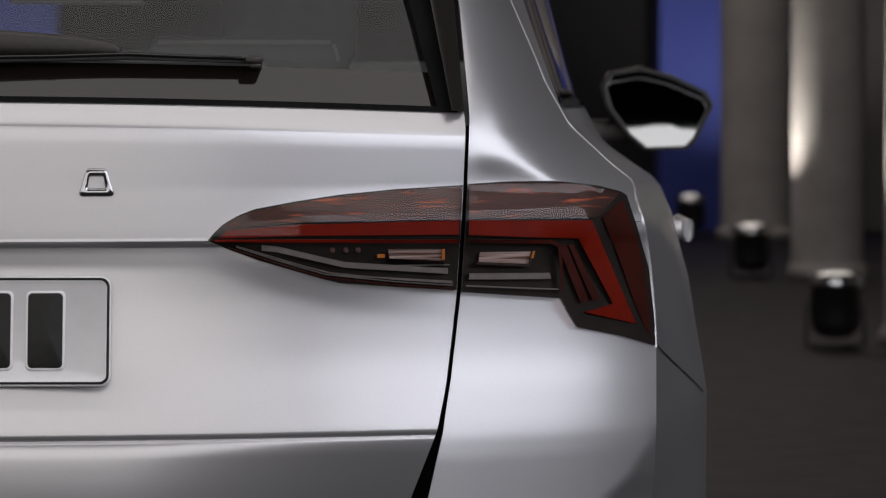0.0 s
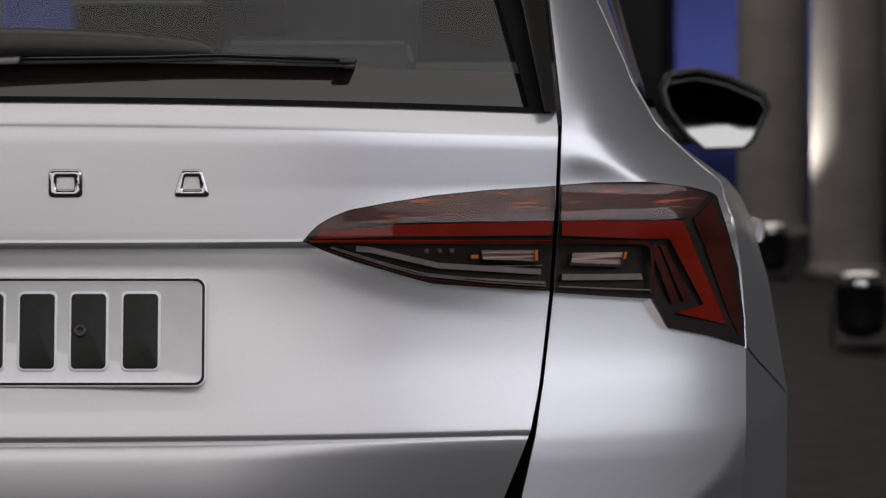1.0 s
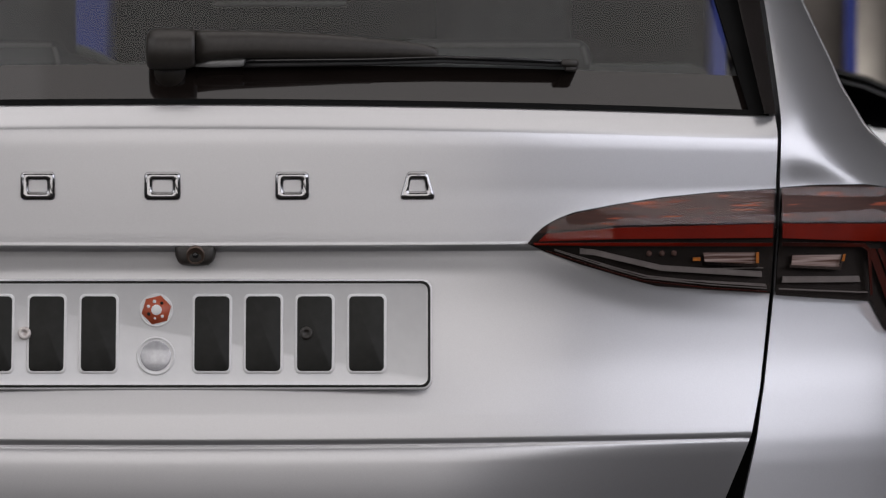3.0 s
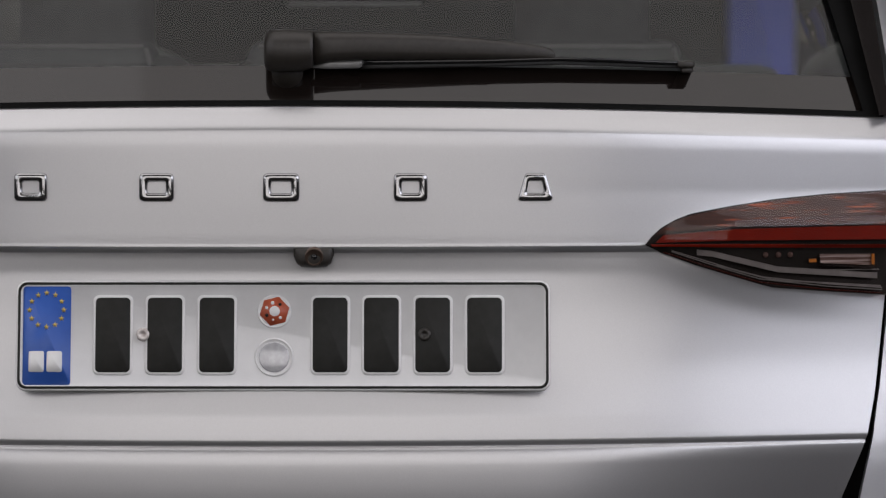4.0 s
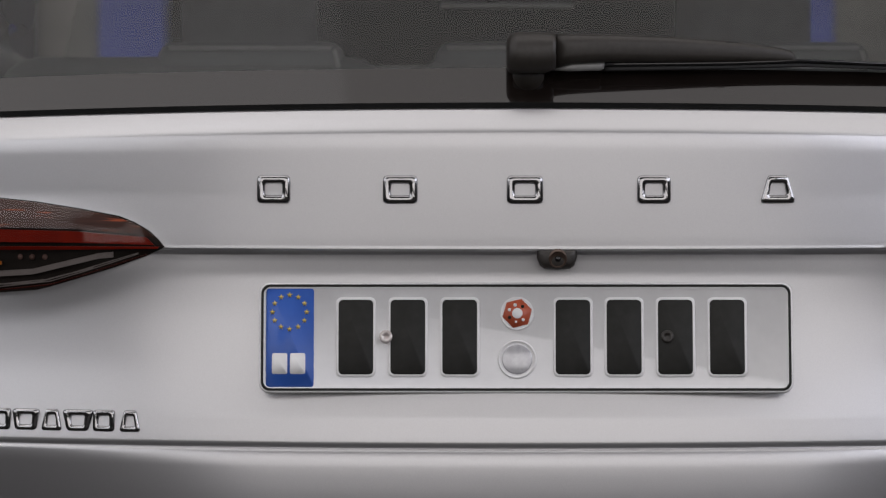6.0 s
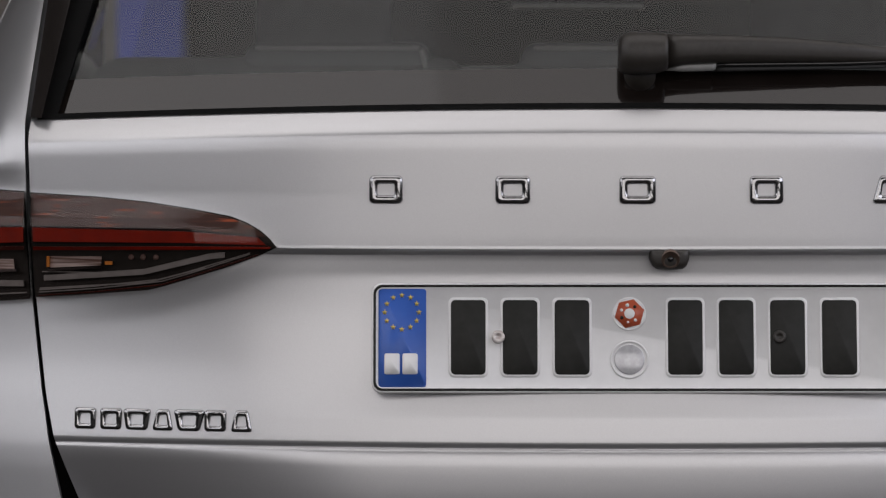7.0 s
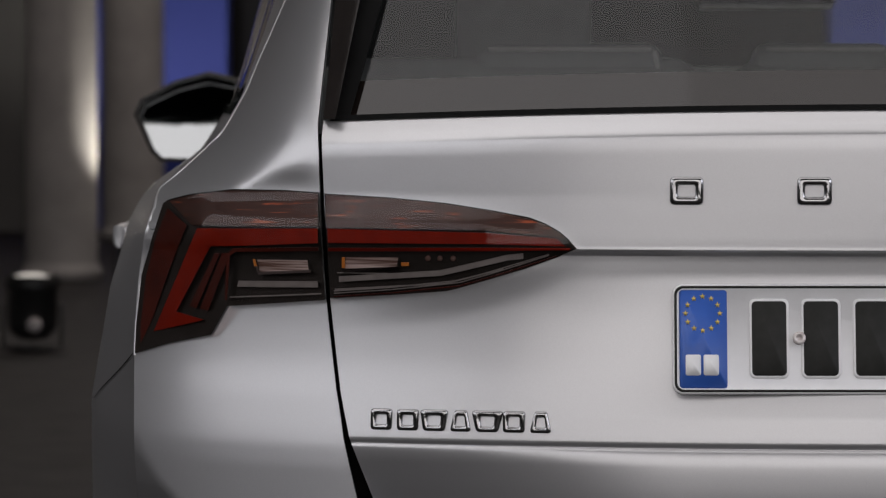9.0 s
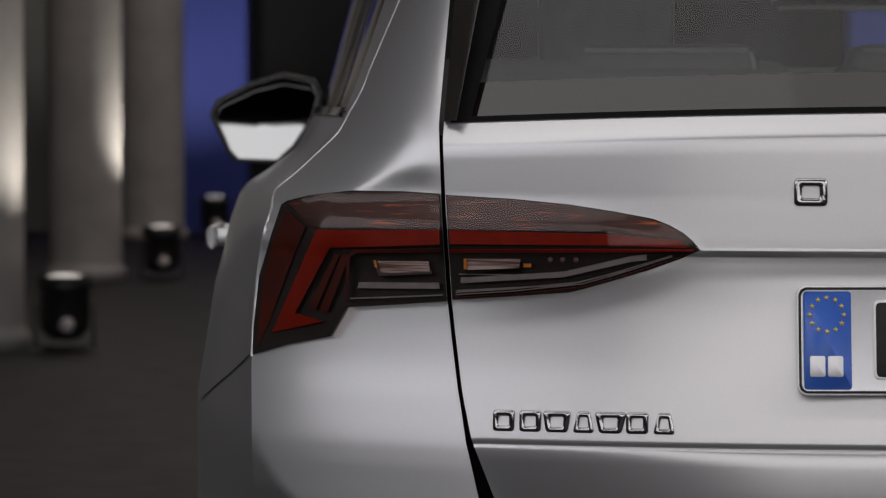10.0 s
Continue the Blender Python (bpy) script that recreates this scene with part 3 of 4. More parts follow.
    part("side_reflector", on_surface([(0.747, 0.936), (0.768, 0.953), (0.780, 0.926), (0.792, 0.883), (0.798, 0.831), (0.798, 0.812), (0.785, 0.838), (0.765, 0.893)], behind(0.011), 0.004, s=s), DEEPRED, lamp, "dark red side reflector")
    part("led_module", on_surface([(0.620, 0.904), (0.672, 0.9035), (0.6685, 0.889), (0.6185, 0.893)], behind(0.009), 0.005, s=s), REFLECTION_LINES, lamp, "bright silver lamp reflector")
    part("led_rim", on_surface([(0.6165, 0.8945), (0.6690, 0.8915), (0.6735, 0.9035), (0.6755, 0.9035), (0.6705, 0.8885), (0.6165, 0.892)], behind(0.004), 0.006, s=s), CHROME, lamp)
    part("led_corner", on_surface([(0.6735, 0.904), (0.6760, 0.904), (0.6745, 0.897), (0.6718, 0.897)], behind(0.003), 0.004, s=s), AMBER, lamp)
    part("light_guide", on_surface([(0.6095, 0.883), (0.691, 0.8815), (0.6925, 0.8755), (0.6090, 0.877)], behind(0.007), 0.006, s=s), GREYGUIDE, lamp, "frosted grey light strip")
    part("trim_line", on_surface(bandpoly([(0.6060, 0.8715), (0.7000, 0.8655)], 0.0012), behind(0.004), 0.004, s=s), GREYGUIDE, lamp)
    ob = part("cover", on_surface(OUTER, lens, 0.022, 0.006, s=s), CLEAR, lamp, "clear glossy lamp cover", facing=(s * 0.3, -1, 0))
    ob.visible_shadow = False

# ---- rear window with its black trim ----
gx = curve_of([1.0, 1.046, 1.168, 1.42], [0.592, 0.582, 0.550, 0.485])


def pane(x, z):
    return rear(x, z) + 0.006


zs = zsteps(1.060, 1.094, 0.004)
part("window_band", sheet(lambda z: -gx(z) - 0.006, lambda z: gx(z) + 0.006, zs, 80, pane, 0, 0.0, 0.033), FRIT, car, "glossy black lower band of the rear window")
ob = part("rear_window", sheet(lambda z: -gx(z), lambda z: gx(z), zsteps(1.094, 1.42, 0.02), 60, pane, 0, 0, 0.033), GLASS, car, "tinted rear window glass", facing=(0, -1, 0))
ob.visible_shadow = False
part("window_seal", sheet(lambda z: -0.598, lambda z: 0.598, [1.0550, 1.0575, 1.0602], 80, lambda x, z: rear(x, z) - 0.002, 0, 0.012, 0.033), VOID, car, "black rubber seal under the rear window")
bm = sheet(lambda z: -0.60, lambda z: 0.60, [1.415, 1.44, 1.465], 40, rear, 0.01, 0.15)
part("roof_spoiler", bm, PAINT, car)
for s in (1, -1):
    zs = zsteps(1.045, 1.44, 0.008)
    part("pillar_trim", sheet(lambda z: s * (gx(z) - 0.004), lambda z: s * (gx(z) + 0.45 * (seam(z) - gx(z))), zs, 6, rear, 0.002, 0.02), VOID, car, "black trim beside the rear window")
    part("pillar_fin", sheet(lambda z: s * (gx(z) + 0.40 * (seam(z) - gx(z))), lambda z: s * (seam(z) - 0.003), zs, 8, lambda x, z: rear(x, z) - 0.016 + 0.5 * abs(abs(x) - gx(z) - 0.42 * (seam(z) - gx(z))), 0, 0.03), FINBLACK, car, "satin black aero fin")

# ---- wiper ----
wiper = new("rear_wiper")
wiper.parent = car
tagged(wiper, "black plastic rear wiper resting on the window")


def loft(bm, stations, k=0.33):
    """Rounded-box sections (x, y0, y1, z0, z1) joined along x."""
    rows = []
    for x, y0, y1, z0, z1 in stations:
        r = min(y1 - y0, z1 - z0) * k
        ring = []
        for cy, cz, a0 in ((y1 - r, z1 - r, 0), (y0 + r, z1 - r, 90), (y0 + r, z0 + r, 180), (y1 - r, z0 + r, 270)):
            for q in range(5):
                a = radians(a0 + 22.5 * q)
                ring.append(Vector((x, cy + r * math.cos(a), cz + r * math.sin(a))))
        rows.append(ring)
    vs = skin(bm, rows, closed=True)
    bm.faces.new(vs[0])
    bm.faces.new(list(reversed(vs[-1])))


wb = pane(0, 1.10)
bm = bmesh.new()
loft(bm, [(-0.0190, wb - 0.034, wb - 0.012, 1.097, 1.118), (-0.0180, wb - 0.039, wb - 0.006, 1.0915, 1.1235), (-0.0150, wb - 0.043, wb, 1.0890, 1.1270), (-0.008, wb - 0.046, wb + 0.002, 1.0877, 1.1287), (0.005, wb - 0.047, wb + 0.002, 1.0877, 1.1290), (0.018, wb - 0.046, wb, 1.0885, 1.1284), (0.0250, wb - 0.0455, wb - 0.004, 1.0905, 1.1277), (0.0290, wb - 0.0450, wb - 0.008, 1.0930, 1.1272)], 0.42)
part("wiper_cap", bm, BLACK, wiper)
bm = bmesh.new()
tube(bm, (0.003, wb + 0.008, 1.0885), (0.003, wb - 0.020, 1.0865), 0.0165, 0.0150)
part("pivot", bm, BLACK, wiper)
arm_top = curve_of([0.03, 0.09, 0.14, 0.196, 0.23, 0.25, 0.262, 0.267], [1.1270, 1.1264, 1.1246, 1.1206, 1.1170, 1.1140, 1.1108, 1.1060])
arm_low = curve_of([0.03, 0.045, 0.075, 0.267], [1.0940, 1.0975, 1.0992, 1.0990])
bm = bmesh.new()
loft(bm, [(x, pane(x, 1.11) - 0.044 + 0.05 * (x - 0.03), pane(x, 1.11) - 0.014, arm_low(x), arm_top(x)) for x in list(np.linspace(0.0296, 0.25, 16)) + [0.256, 0.262, 0.266]])
part("wiper_arm", bm, BLACK, wiper)
bm = bmesh.new()
loft(bm, [(x, pane(x, 1.10) - 0.035, pane(x, 1.10) - 0.0345, 1.1185 - 0.02 * (x - 0.20), 1.1192 - 0.02 * (x - 0.20)) for x in (0.196, 0.208)])
part("arm_joint", bm, RUBBER, wiper)
# Grey sliver added where lit glass shows through the slot below the arm.
bm = bmesh.new()
loft(bm, [(0.0245, pane(0, 1.09) - 0.018, pane(0, 1.09) - 0.012, 1.0915, 1.0925), (0.045, pane(0.04, 1.09) - 0.020, pane(0.04, 1.09) - 0.010, 1.0905, 1.0985), (0.073, pane(0.07, 1.09) - 0.020, pane(0.07, 1.09) - 0.010, 1.0912, 1.0992), (0.0765, pane(0.07, 1.09) - 0.020, pane(0.07, 1.09) - 0.010, 1.0930, 1.0992)])
part("lit_slot", bm, GREYGUIDE, wiper, "grey sliver standing for lit glass seen under the arm")
blade_low = curve_of([0.075, 0.20, 0.27, 0.404], [1.0905, 1.0930, 1.0950, 1.0912])
blade_top = curve_of([0.075, 0.20, 0.27, 0.404], [1.0990, 1.1005, 1.1030, 1.0980])
bm = bmesh.new()
loft(bm, [(x, pane(x, 1.095) - 0.019, pane(x, 1.095) - 0.003, blade_low(x), blade_top(x) - 0.0035) for x in np.linspace(0.075, 0.400, 24)])
part("wiper_blade", bm, RUBBER, wiper, "matt black rubber blade")
bm = bmesh.new()
loft(bm, [(x, pane(x, 1.095) - 0.022, pane(x, 1.095) - 0.006, blade_top(x) - 0.0038, blade_top(x)) for x in np.linspace(0.078, 0.400, 24)])
part("wiper_rod", bm, GLOSS, wiper)
bm = bmesh.new()
loft(bm, [(x, pane(x, 1.093) - 0.025 + d, pane(x, 1.093) - 0.004, 1.0918 + d, 1.0990 - d) for x, d in ((0.3880, 0.0016), (0.3895, 0), (0.4030, 0), (0.4050, 0.0016))])
loft(bm, [(x, pane(x, 1.089) - 0.020 + d, pane(x, 1.089) - 0.002, 1.0872 + d, 1.0920) for x, d in ((0.3915, 0.0016), (0.3930, 0), (0.4020, 0), (0.4040, 0.0016))])
part("blade_cap", bm, BLACK, wiper)

# ---- reversing camera under the crease ----
bm = bmesh.new()
loft(bm, [(0.0105, -0.044, 0.02, 0.9085, 0.9185), (0.0135, -0.047, 0.02, 0.9015, 0.9185), (0.0175, -0.048, 0.02, 0.8985, 0.9185), (0.030, -0.0485, 0.02, 0.8975, 0.9185), (0.0425, -0.048, 0.02, 0.8985, 0.9185), (0.0465, -0.047, 0.02, 0.9015, 0.9185), (0.0490, -0.044, 0.02, 0.9085, 0.9185)])
eye_part = part("reversing_camera", bm, BLACK, car, "black plastic reversing camera housing")
m = Matrix.Translation((0.0305, -0.0480, 0.9085)) @ Matrix.Rotation(radians(90 + 14), 4, "X")
bm = bmesh.new()
lathe(bm, [(0.0090, -0.004), (0.0090, 0.0012), (0.0080, 0.0020), (0.0068, 0.0012), (0.0052, 0.0002), (0.0, -0.0002)], 32, m)
part("lens_ring", bm, mixed("camera_bronze", (0.10, 0.07, 0.055), (0.14, 0.10, 0.08), 60, 0.3, 0.6), eye_part, "bronze lens ring")
bm = bmesh.new()
bmesh.ops.create_uvsphere(bm, u_segments=16, v_segments=10, radius=0.0032, matrix=m)
part("camera_lens", bm, GLOSS, eye_part)

# ---- badges: plain chrome shapes ----


def frame_shape(w, h, bar, thick, slant=0.0, taper=0.0):
    """A bevelled chrome shape, w by h, with a sunken middle."""
    bm = bmesh.new()

    def ring(ix, r, y):
        out = []
        for cx, cz, a0 in ((w / 2 - ix - r, h / 2 - ix - r, 0), (-w / 2 + ix + r, h / 2 - ix - r, 90), (-w / 2 + ix + r, -h / 2 + ix + r, 180), (w / 2 - ix - r, -h / 2 + ix + r, 270)):
            for k in range(5):
                a = radians(a0 + 22.5 * k)
                x, z = cx + r * math.cos(a), cz + r * math.sin(a)
                out.append(Vector((x * (1 - taper * (z / h + 0.5)) + slant * z, y, z)))
        return out
    r = min(w, h) * 0.16
    vs = skin(bm, [ring(0, r, 0.004), ring(0, r, -thick * 0.4), ring(bar * 0.16, r * 0.9, -thick), ring(bar * 0.84, r * 0.7, -thick), ring(bar, r * 0.5, -thick * 0.5), ring(bar + 0.0005, r * 0.5, 0.001)], closed=True)
    return bm


def bar_shape(w, h, thick, slant=0.0):
    bm = bmesh.new()
    box(bm, -w / 2, w / 2, -thick, 0.004, -h / 2, h / 2, min(w, h) * 0.22, 2)
    for v in bm.verts:
        v.co.x += slant * v.co.z
    return bm


def lay(ob, x, z):
    dy = (rear(x + 0.01, z) - rear(x - 0.01, z)) / 0.02
    dz = (rear(x, z + 0.006) - rear(x, z - 0.006)) / 0.012
    ob.matrix_basis = Matrix.Translation((x, rear(x, z), z)) @ Matrix.Rotation(math.atan(dy), 4, "Z") @ Matrix.Rotation(radians(-2.5), 4, "X")
    return ob


for i, (x, w) in enumerate(((-0.246, 0.033), (-0.1225, 0.034), (-0.0014, 0.0355), (0.124, 0.033), (0.2455, 0.036))):
    lay(part("badge", frame_shape(w, 0.0275, 0.0078, 0.0035, 0.0, 0.45 if i == 4 else 0.0), BADGE_CHROME, car, "plain chrome badge shape"), x, 0.9755)
for i in range(7):
    x = -0.5450 + i * 0.0262
    lay(part("badge", frame_shape(0.0225, 0.0215, 0.0056, 0.003, 0.0, (0, 0, -0.3, 0.45, -0.45, 0, 0.45)[i]), BADGE_CHROME, car, "small plain chrome badge shape"), x, 0.7475)

# ---- number plate ----
plate = new("number_plate")
plate.parent = car
tagged(plate, "embossed white number plate with a blue band, its characters plain black bars")
plate.matrix_basis = Matrix.Translation((0, -0.0335, 0.831)) @ Matrix.Rotation(radians(-10.5), 4, "X")


def rounded(w, h, r, n=6):
    out = []
    for cx, cz, a0 in ((w / 2 - r, h / 2 - r, 0), (-w / 2 + r, h / 2 - r, 90), (-w / 2 + r, -h / 2 + r, 180), (w / 2 - r, -h / 2 + r, 270)):
        for k in range(n + 1):
            a = radians(a0 + 90 * k / n)
            out.append((cx + r * math.cos(a), cz + r * math.sin(a)))
    return out


def stack(layers, cap=True):
    """Rings of (outline, y) joined, the last one capped."""
    bm = bmesh.new()
    vs = skin(bm, [[Vector((x, y, z)) for x, z in o] for o, y in layers], closed=True)
    if cap:
        bm.faces.new(vs[-1])
    return bm


def moved(poly, dx, dz):
    return [(x + dx, z + dz) for x, z in poly]


part("plate_sheet", stack([(rounded(0.520, 0.108, 0.010), 0.004), (rounded(0.520, 0.108, 0.010), -0.0008), (rounded(0.5185, 0.1065, 0.0095), -0.0016), (rounded(0.5115, 0.0995, 0.007), -0.0018), (rounded(0.5085, 0.0965, 0.006), 0.0)]), PLATEWHITE, plate)
part("border", stack([(rounded(0.5165, 0.1045, 0.0088), -0.0016), (rounded(0.516, 0.104, 0.0085), -0.0024), (rounded(0.5118, 0.0998, 0.007), -0.0024), (rounded(0.5112, 0.0992, 0.007), -0.0014)], False), PLATEBLACK, plate, "black embossed border line")
part("blue_band", stack([(moved(rounded(0.0465, 0.0965, 0.003), -0.2300, 0), 0.0), (moved(rounded(0.0465, 0.0965, 0.003), -0.2300, 0), -0.0006)]), PLATEBLUE, plate, "blue reflective band")
for k in range(12):
    a = radians(30 * k)
    star = []
    for q in range(10):
        r = 0.0030 if q % 2 == 0 else 0.0013
        star.append((-0.2305 + 0.0168 * math.sin(a) + r * math.sin(radians(36 * q)), 0.0252 + 0.0168 * math.cos(a) + r * math.cos(radians(36 * q))))
    part("star", stack([(star, -0.0005), (star, -0.0010)]), STARGOLD, plate)
for x in (-0.2400, -0.2225):
    part("bar", stack([(moved(rounded(0.0150, 0.0205, 0.002), x, -0.0255), -0.0005), (moved(rounded(0.0150, 0.0205, 0.002), x, -0.0255), -0.0010)]), PLATEWHITE, plate, "white bar")
for px, w in ((-0.1658, 0.034), (-0.1152, 0.034), (-0.0646, 0.034), (0.0457, 0.034), (0.0955, 0.034), (0.1455, 0.034), (0.1960, 0.034)):
    b = part("emboss", stack([(moved(rounded(w + 0.005, 0.0785, 0.006), px, 0.0005), 0.0), (moved(rounded(w + 0.0035, 0.077, 0.0055), px, 0.0005), -0.0012), (moved(rounded(w, 0.074, 0.005), px, 0.0005), -0.0014)]), PLATEWHITE, plate)
    part("bar", stack([(moved(rounded(w, 0.0735, 0.0045), px, 0.0005), -0.0013), (moved(rounded(w - 0.0008, 0.0727, 0.0045), px, 0.0005), -0.0018)]), PLATEBLACK, b, "black bar")


def disc(r, x, z, y0, y1, n=32):
    o = [(x + r * math.cos(2 * math.pi * k / n), z + r * math.sin(2 * math.pi * k / n)) for k in range(n)]
    i = [(x + r * 0.93 * math.cos(2 * math.pi * k / n), z + r * 0.93 * math.sin(2 * math.pi * k / n)) for k in range(n)]
    return stack([(o, y0), (o, (y0 + y1) / 2), (i, y1)])


for z, r in ((0.0235, 0.0165), (-0.0212, 0.0190)):
    o, i = [[(-0.0088 + q * math.cos(2 * math.pi * k / 40), z + q * math.sin(2 * math.pi * k / 40)) for k in range(40)] for q in (r, r - 0.0022)]
    part("emboss", stack([(o, 0.0), (o, -0.0006), (i, -0.0009), (i, 0.0002)], False), PLATEWHITE, plate)
part("sticker", disc(0.0150, -0.0085, 0.0238, 0.0, -0.0010), PLATEWHITE, plate, "round white sticker")
hexa = [(-0.0085 + 0.0148 * math.cos(radians(60 * k + 14)), 0.0238 + 0.0148 * math.sin(radians(60 * k + 14))) for k in range(6)]
hexagon = part("sticker", stack([(hexa, -0.0009), (hexa, -0.0014)]), STICKRED, plate, "red hexagonal sticker")
for k in range(7):
    a, r = radians(52 * k), 0.0 if k == 0 else 0.0085
    part("dot", disc((0.0052, 0.0016, 0.0018, 0.0016, 0.0018, 0.0012, 0.0016)[k], -0.0085 + r * math.cos(a), 0.0238 + r * math.sin(a), -0.0013, -0.0018, 16), (PLATEWHITE, PLATEBLACK)[k % 3 == 1], hexagon)
part("sticker", disc(0.0148, -0.0088, -0.0212, 0.0, -0.0010), STICKGREY, plate, "round silver hologram sticker")
for x, mat, lab in ((-0.1365, REFLECTOR, "silver screw"), (0.1375, BLACK, "black screw")):
    bm = bmesh.new()
    lathe(bm, [(0.0064, 0.0), (0.0064, -0.0030), (0.0056, -0.0042), (0.0030, -0.0046), (0.0026, -0.0030), (0.0, -0.0028)], 28, Matrix.Translation((x, 0, 0.0008)) @ Matrix.Rotation(radians(-90), 4, "X") @ Matrix.Diagonal((1, 1, -1, 1)))
    for v in bm.verts:
        v.co.y = -abs(v.co.y)
    part("screw", bm, mat, plate, lab)

# ---- door mirrors and handles ----
MIRROR_OUT = [(0.862, 1.080), (0.874, 1.102), (0.923, 1.112), (0.978, 1.098), (1.036, 1.070), (1.046, 1.047), (1.018, 0.990), (1.003, 0.976), (0.935, 0.974), (0.906, 0.998), (0.872, 1.045)]
for s in (1, -1):
    mir = new("door_mirror")
    mir.parent = car
    tagged(mir, "door mirror with a black housing and silver glass")
    # the near-side mirror sits a little closer to the door and lower
    cx, cz, dx, fz = 0.955, 1.045, (0.0, 0.048)[s < 0], (1.0, 1.08)[s < 0]

    def ringed(k, y):
        return [Vector((s * (cx - dx + (x - cx) * k), y, 1.112 + fz * (cz - 1.112 + (z - cz) * k))) for x, z in MIRROR_OUT]
    bm = bmesh.new()
    vs = skin(bm, [ringed(0.90, 2.665), ringed(0.93, 2.650), ringed(0.985, 2.650), ringed(1.0, 2.662), ringed(0.99, 2.72), ringed(0.86, 2.79), ringed(0.5, 2.82)], closed=True)
    bm.faces.new(vs[-1])
    bmesh.ops.subdivide_edges(bm, edges=bm.edges[:], cuts=1, smooth=0.6, use_grid_fill=True)
    part("housing", bm, BLACK, mir, "black mirror housing")
    bm = bmesh.new()
    glass_rows = []
    for k in (0.92, 0.75, 0.55, 0.35, 0.15):
        ring = ringed(k, 2.672)
        mid = sum(ring, Vector()) / len(ring)
        glass_rows.append([v + Vector((0, (0.207, 0.213)[s > 0] * (v.z - mid.z) + ((v.x - mid.x) ** 2 + (v.z - mid.z) ** 2) / 7.0, 0)) for v in ring])
    bm.faces.new(list(reversed(skin(bm, glass_rows, closed=True)[-1])))
    part("mirror_glass", bm, MIRROR, mir, "silver mirror glass", facing=(0, -1, 0))
    bm = bmesh.new()
    box(bm, s * 0.80, s * 0.93, 2.70, 2.78, 0.985, 1.025, 0.012)
    part("stalk", bm, BLACK, mir)
    for hy in (1.40, 2.30):
        bm = bmesh.new()
        hx = side_x(hy, 0.885)
        for a in (hy, hy + 0.17):
            box(bm, s * (hx - 0.01), s * (hx + 0.028), a, a + 0.03, 0.872, 0.897, 0.006)
        box(bm, s * (hx + 0.018), s * (hx + 0.034), hy - 0.01, hy + 0.21, 0.868, 0.900, 0.008)
        part("door_handle", bm, PAINT, car)
    # rolled edge where rear corner and flank meet
    bm = bmesh.new()
    ring_rows = []
    zz = zsteps(0.80, 1.44, 0.01)
    for z in zz:
        c = Vector((s * (edge(z) - 0.0015), quarter(edge(z), z) + 0.001, z))
        ring_rows.append([c + Vector((0.0032 * math.cos(k * math.pi / 5), 0.0032 * math.sin(k * math.pi / 5), 0)) for k in range(10)])
    skin(bm, ring_rows, closed=True)
    part("corner_edge", bm, PAINT, car)
    # the joint between corner panel and bumper, running forwards
    bm = bmesh.new()
    rows = []
    for w in (0.0, 0.0016):
        row = []
        for t in np.linspace(0, 1, 24):
            z = 0.801 - 0.075 * t + w
            y = quarter(edge(z), z) + 0.004 + t * 0.40
            row.append(Vector((s * (side_x(y, z) + 0.0012), y, z)))
        rows.append(row)
    skin(bm, rows)
    part("panel_joint", bm, VOID, car, "dark joint above the bumper")

# ---- inside the car ----
for x, w in ((-0.40, 0.50), (0.16, 0.56)):
    bm = bmesh.new()
    box(bm, x - w / 2, x + w / 2, 1.18, 1.34, 0.45, 1.118, 0.05, 4)
    part("rear_backrest", bm, FABRIC, car, "grey rear seat backrest")
for x, w in ((-0.326, 0.238), (0.0, 0.18), (0.34, 0.25)):
    bm = bmesh.new()
    box(bm, x - w / 2, x + w / 2, 1.20, 1.31, 1.085, 1.137, 0.022, 4)
    rest = part("headrest", bm, FABRIC, car, "low grey rear headrest")
    # Pale tubes stand in for light caught along the headrest's edges.
    bm = bmesh.new()
    tube(bm, (x - w / 2 + 0.015, 1.199, 1.129), (x + w / 2 - 0.015, 1.199, 1.129), 0.003, 0.003, 8)
    tube(bm, (x + w / 2 - 0.006, 1.199, 1.105), (x + w / 2 - 0.012, 1.199, 1.127), 0.003, 0.003, 8)
    part("lit_edge", bm, HEADLINER, rest, "pale strips for the lit edges of the headrest")
for x in (-0.37, 0.37):
    bm = bmesh.new()
    box(bm, x - 0.24, x + 0.24, 2.02, 2.18, 0.42, 1.10, 0.07, 4)
    part("front_backrest", bm, FABRIC, car, "grey front seat backrest")
    bm = bmesh.new()
    box(bm, x - 0.10, x + 0.10, 2.06, 2.17, 1.09, 1.28, 0.045, 4)
    part("headrest", bm, FABRIC, car, "grey front headrest")
bm = bmesh.new()
box(bm, -0.60, 0.60, 0.14, 1.20, 1.02, 1.045, 0.008)
part("load_cover", bm, DARKTRIM, car, "dark roller load cover")
bm = bmesh.new()
box(bm, -0.74, 0.74, 2.75, 2.98, 0.80, 1.12, 0.05, 3)
part("dashboard", bm, DARKTRIM, car)
bm = bmesh.new()
box(bm, -0.09, 0.135, 2.50, 2.535, 1.211, 1.278, 0.014, 3)
inside = part("inside_mirror", bm, BLACK, car)
bm = bmesh.new()
box(bm, -0.083, 0.128, 2.496, 2.502, 1.217, 1.272, 0.002)
part("mirror_glass", bm, MIRROR, inside)
# Bright reflected line at the mirror's edge, put in as a pale rim.
bm = bmesh.new()
for x in (-0.088, 0.133):
    tube(bm, (x, 2.497, 1.225), (x, 2.497, 1.265), 0.003, 0.003, 12)
tube(bm, (-0.082, 2.495, 1.213), (0.127, 2.495, 1.213), 0.0035, 0.0035, 12)
